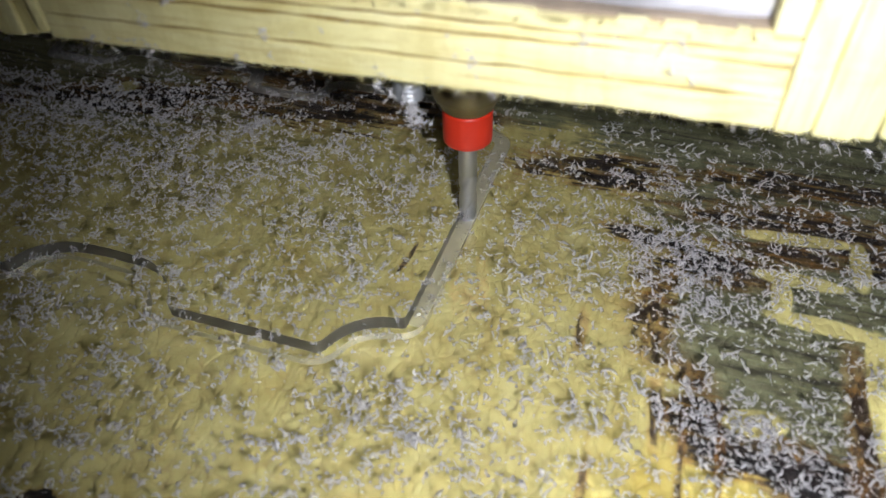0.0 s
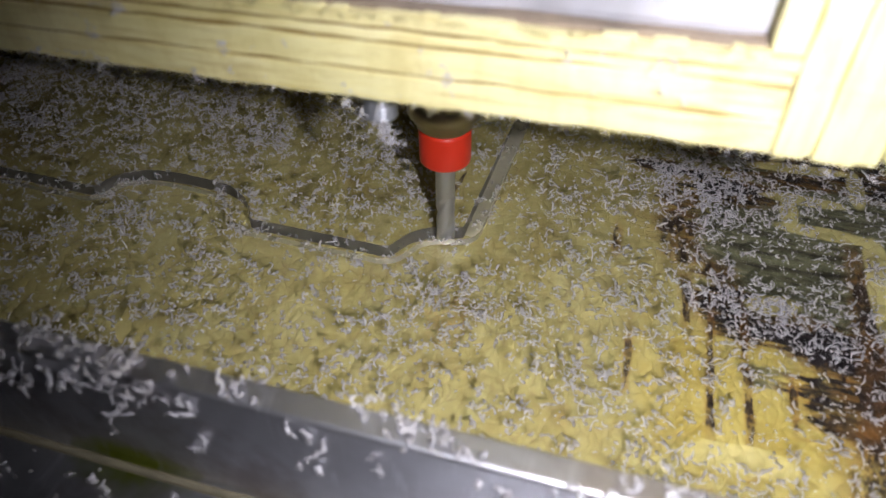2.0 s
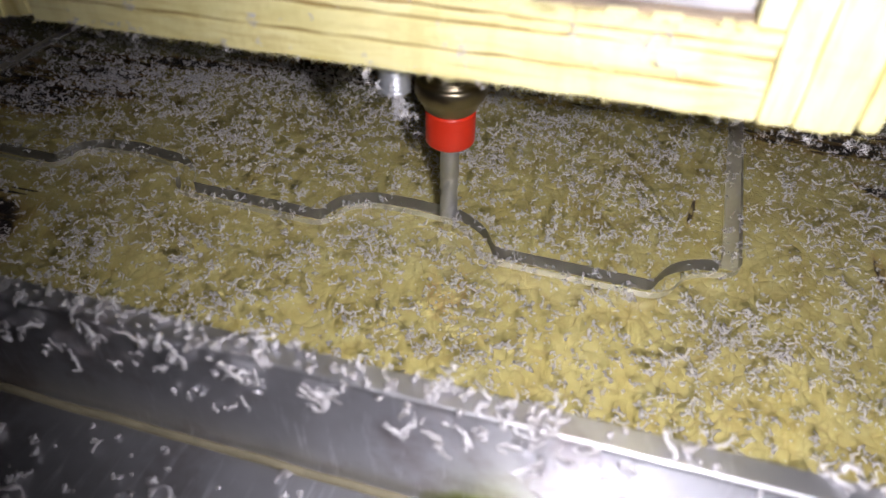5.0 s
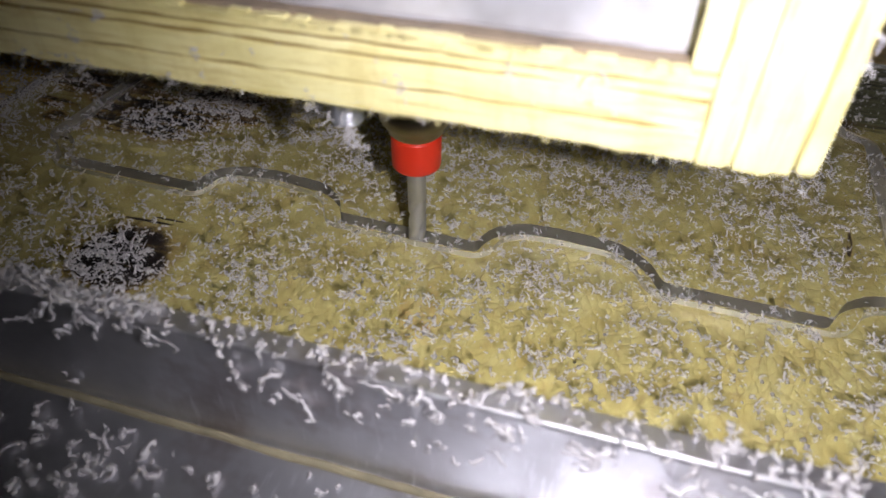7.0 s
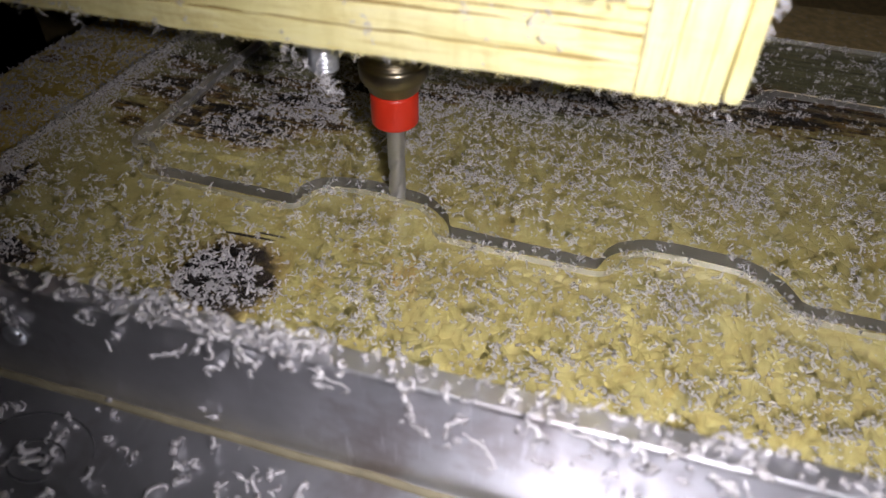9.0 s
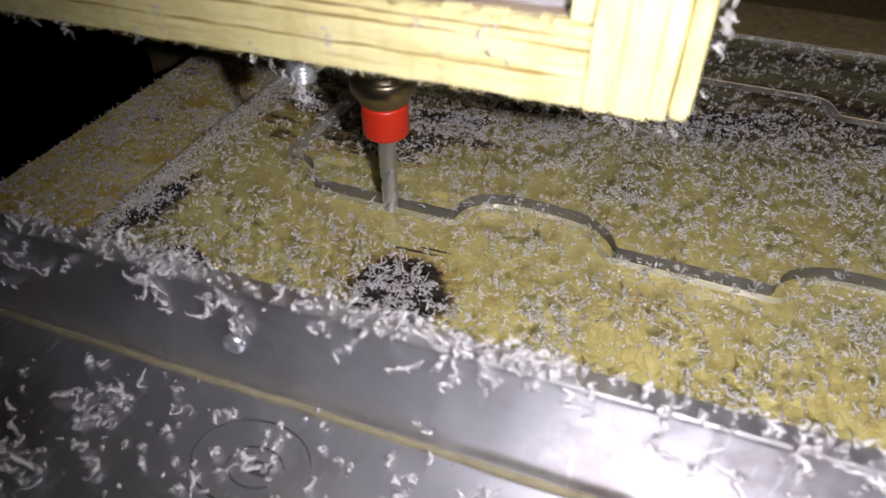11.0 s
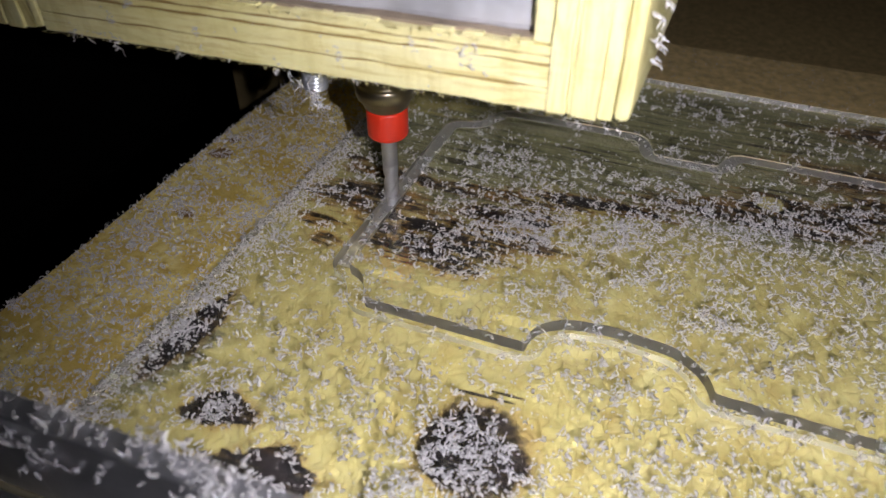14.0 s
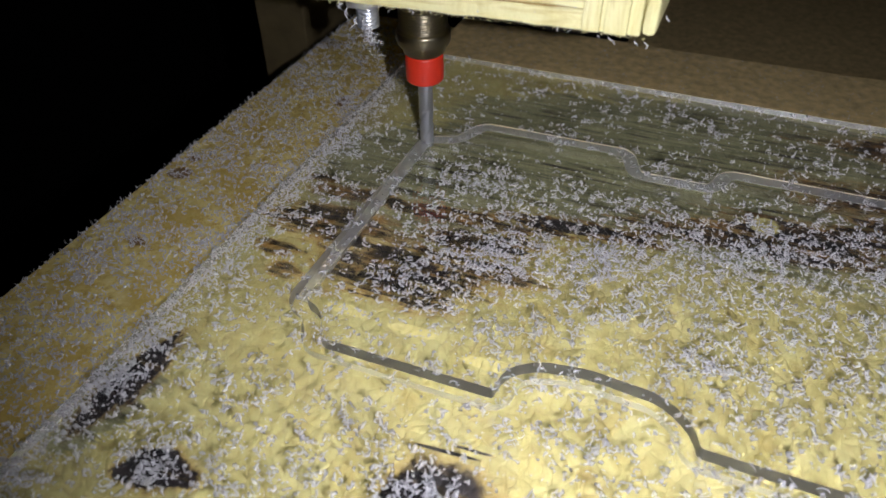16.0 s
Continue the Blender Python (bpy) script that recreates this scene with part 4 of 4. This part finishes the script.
    m = Matrix.Translation((0, BEAM_Y - 0.02, BEAM_Z)) @ SKEW.to_4x4() @ Matrix.Rotation(math.pi / 2, 4, "X")
    curls("shaving_tuft", spots, 0.0, 0.07, 0.009, "small white tufts of shavings on the plywood", MAT["shaving"], 0.4, 34, car, m)
    for k in range(26):
        strand(BEAM_R + 1.02 + rng.uniform(0, 0.12), BEAM_Y + 0.15 + rng.uniform(0.1, 1.2), BEAM_Z + rng.uniform(0.2, 1.8), rng.uniform(0.06, 0.16), rng.uniform(0.02, 0.12), 0.012)
    hair = np.stack([rng.uniform(BEAM_L, BEAM_R + 1.0, 260), np.abs(rng.normal(0, 0.012, 260)) - 0.005], 1)
    m = Matrix.Translation((0, BEAM_Y - 0.02, BEAM_Z)) @ SKEW.to_4x4() @ Matrix.Rotation(math.pi / 2, 4, "X")
    curls("edge_fibre", hair, 0.0, 0.06, 0.0035, "pale torn wood fibres along the plywood edge", MAT["ply_x"], 0.9, 27, car, m, rings=4)
    rag = np.stack([rng.uniform(BEAM_L, BEAM_R - 0.3, 260), BEAM_T + rng.normal(0, 0.015, 260)], 1)
    curls("edge_fibre", rag, 0.0, 0.09, 0.006, "pale torn wood fibres along the plywood edge", MAT["ply_x"], 0.9, 28, car, m, rings=4)
    face = np.stack([rng.uniform(BEAM_L, BEAM_R, 34), rng.uniform(0.05, BEAM_T, 34)], 1)
    m = Matrix.Translation((0, BEAM_Y - 0.015, BEAM_Z)) @ SKEW.to_4x4() @ Matrix.Rotation(math.pi / 2, 4, "X")
    curls("shaving_dust", face, 0.0, 0.07, 0.009, "white shavings stuck to the plywood face", MAT["shaving"], 0.25, 23, car, m)
    return car


# ---- the torch ----
def torch():
    tor = empty("torch_lamp")
    tagged(tor, "small white torch lamp carried beside the viewpoint", "torch")
    barrel = lathe([(0.20, 0.52), (0.44, 0.52), (0.46, 0.48), (0.46, 0.02), (0.44, 0.0), (0.32, 0.0), (0.32, 0.34), (0.20, 0.35)], 28)
    part("torch_barrel", barrel, MAT["black"], tor)
    n = Nodes("torch_glow")
    n.set(Base_Color=(0.9, 0.9, 0.9), Emission_Color=(0.90, 0.91, 1.0), Emission_Strength=TORCH)
    part("torch_lens", lathe([(0.02, 0.32), (0.12, 0.32), (0.12, 0.36), (0.02, 0.36)], 24), n.mat, tor)
    return tor


# tufts that the cutter throws up past the viewpoint: seconds, across and down in the view, distance, size, resting place (centimetres)
THROWN = [
    (13.0, 900, 285, 2.3, 0.05, (-5.6, 1.5)), (13.0, 1000, 262, 2.3, 0.072, (-5.0, 1.4)), (12.5, 597, 434, 2.2, 0.04, (-5.2, 1.1)),
    (12.5, 732, 456, 2.4, 0.024, (-4.9, 1.2)), (13.5, 402, 192, 3.0, 0.03, (-5.4, 2.0)), (3.5, 870, 412, 6.0, 0.06, (8.2, 0.9)),
]


def flying_shavings():
    out = []
    for k, row in enumerate(THROWN):
        size = row[4]
        rng = np.random.default_rng(40 + k)
        ob = curls("flying_shaving", rng.normal(0, size * 0.55, (40, 2)), rng.normal(0, size * 0.45, 40), size * 0.7, 0.09 * size, "white tuft of shavings thrown up by the cutter", MAT["shaving"], 0.8, 50 + k)
        del ob["kind"]
        tagged(ob, "white tuft of shavings thrown up by the cutter", "shavings", group="thrown tufts")
        out.append(ob)
    return out


TOOL = [
    (0.0, 9.82, 3.81), (0.5, 9.86, 3.10), (1.0, 9.86, 2.22), (1.5, 9.86, 1.31), (1.75, 9.78, 1.02), (2.0, 9.45, 0.83), (2.25, 9.16, 0.66), (2.5, 8.98, 0.34),
    (2.7, 8.68, 0.06), (3.0, 8.13, 0.02), (3.5, 7.21, -0.01), (4.0, 6.23, -0.04), (4.2, 5.92, 0.0), (4.4, 5.78, 0.26), (4.65, 5.50, 0.58), (4.95, 5.05, 0.74),
    (5.4, 4.3, 0.76), (5.8, 3.5, 0.72), (6.05, 3.12, 0.50), (6.2, 2.98, 0.14), (6.35, 2.84, -0.06), (6.5, 2.64, -0.10), (7.0, 1.67, -0.12), (7.5, 0.92, -0.13),
    (8.0, 0.08, -0.12), (8.25, -0.16, 0.10), (8.5, -0.42, 0.44), (8.7, -0.70, 0.60), (9.1, -1.35, 0.65), (9.6, -2.25, 0.58), (9.9, -2.68, 0.36), (10.15, -2.84, -0.08),
    (10.4, -3.10, -0.26), (10.8, -3.82, -0.29), (11.0, -4.21, -0.30), (11.5, -5.18, -0.31), (11.8, -5.75, -0.31), (12.0, -6.08, -0.24), (12.25, -6.30, 0.10), (12.5, -6.56, 0.38),
    (12.75, -6.80, 0.68), (13.0, -6.90, 1.06), (13.5, -6.90, 1.95), (14.0, -6.88, 2.84), (14.5, -6.87, 3.60), (15.0, -6.85, 4.37), (15.5, -6.83, 5.22), (16.0, -6.79, 6.12),
]


def motions():
    walk(CARRIAGE, [(t, pose(x * S, y * S, 0)) for t, x, y in TOOL])
    walk(GANTRY_LEG, [(t, pose(0, (y + 6.0) * S, 0)) for t, x, y in TOOL])
    # tufts lie by the groove, are flung past the viewpoint and drop in front of the angle
    for k, (ob, (t, u, v, d, size, (x, y))) in enumerate(zip(TUFTS, THROWN)):
        near = [row for row in PATH if abs(row[0] - t) < 0.01][0]
        f = d * math.tan(radians(LENS / 2)) / 784
        mid = eye_pose(near) @ Vector(((u - 784) * f * S, (441 - v) * f * S, -d * S))
        rest, end = pose(x * S, y * S, 0.1 * S), pose((near[1] - 10.5 - 0.4 * k) * S, -13.0 * S, (BOARD_TOP + 0.06) * S)
        walk(ob, [(0.0, rest), (t - 1.0, rest), (t - 0.08, rest), (t, pose(mid.x, mid.y, mid.z, 20, 30, 40)), (t + 0.08, end), (t + 1.0, end), (16.0, end)])
    # the torch keeps to the right of the viewpoint
    walk(TORCH_LAMP, [(row[0], eye_pose(row) @ pose(1.72 * S, 0.05 * S, -0.45 * S, 0, -5.8, 0)) for row in PATH])


room()
spoilboard()
batten()
rear_shelf()
leg_rail()
sheet()
angle_bar()
shavings()
bar_shavings()
CARRIAGE = carriage()
GANTRY_LEG = gantry_leg()
TORCH_LAMP = torch()
TUFTS = flying_shavings()
motions()
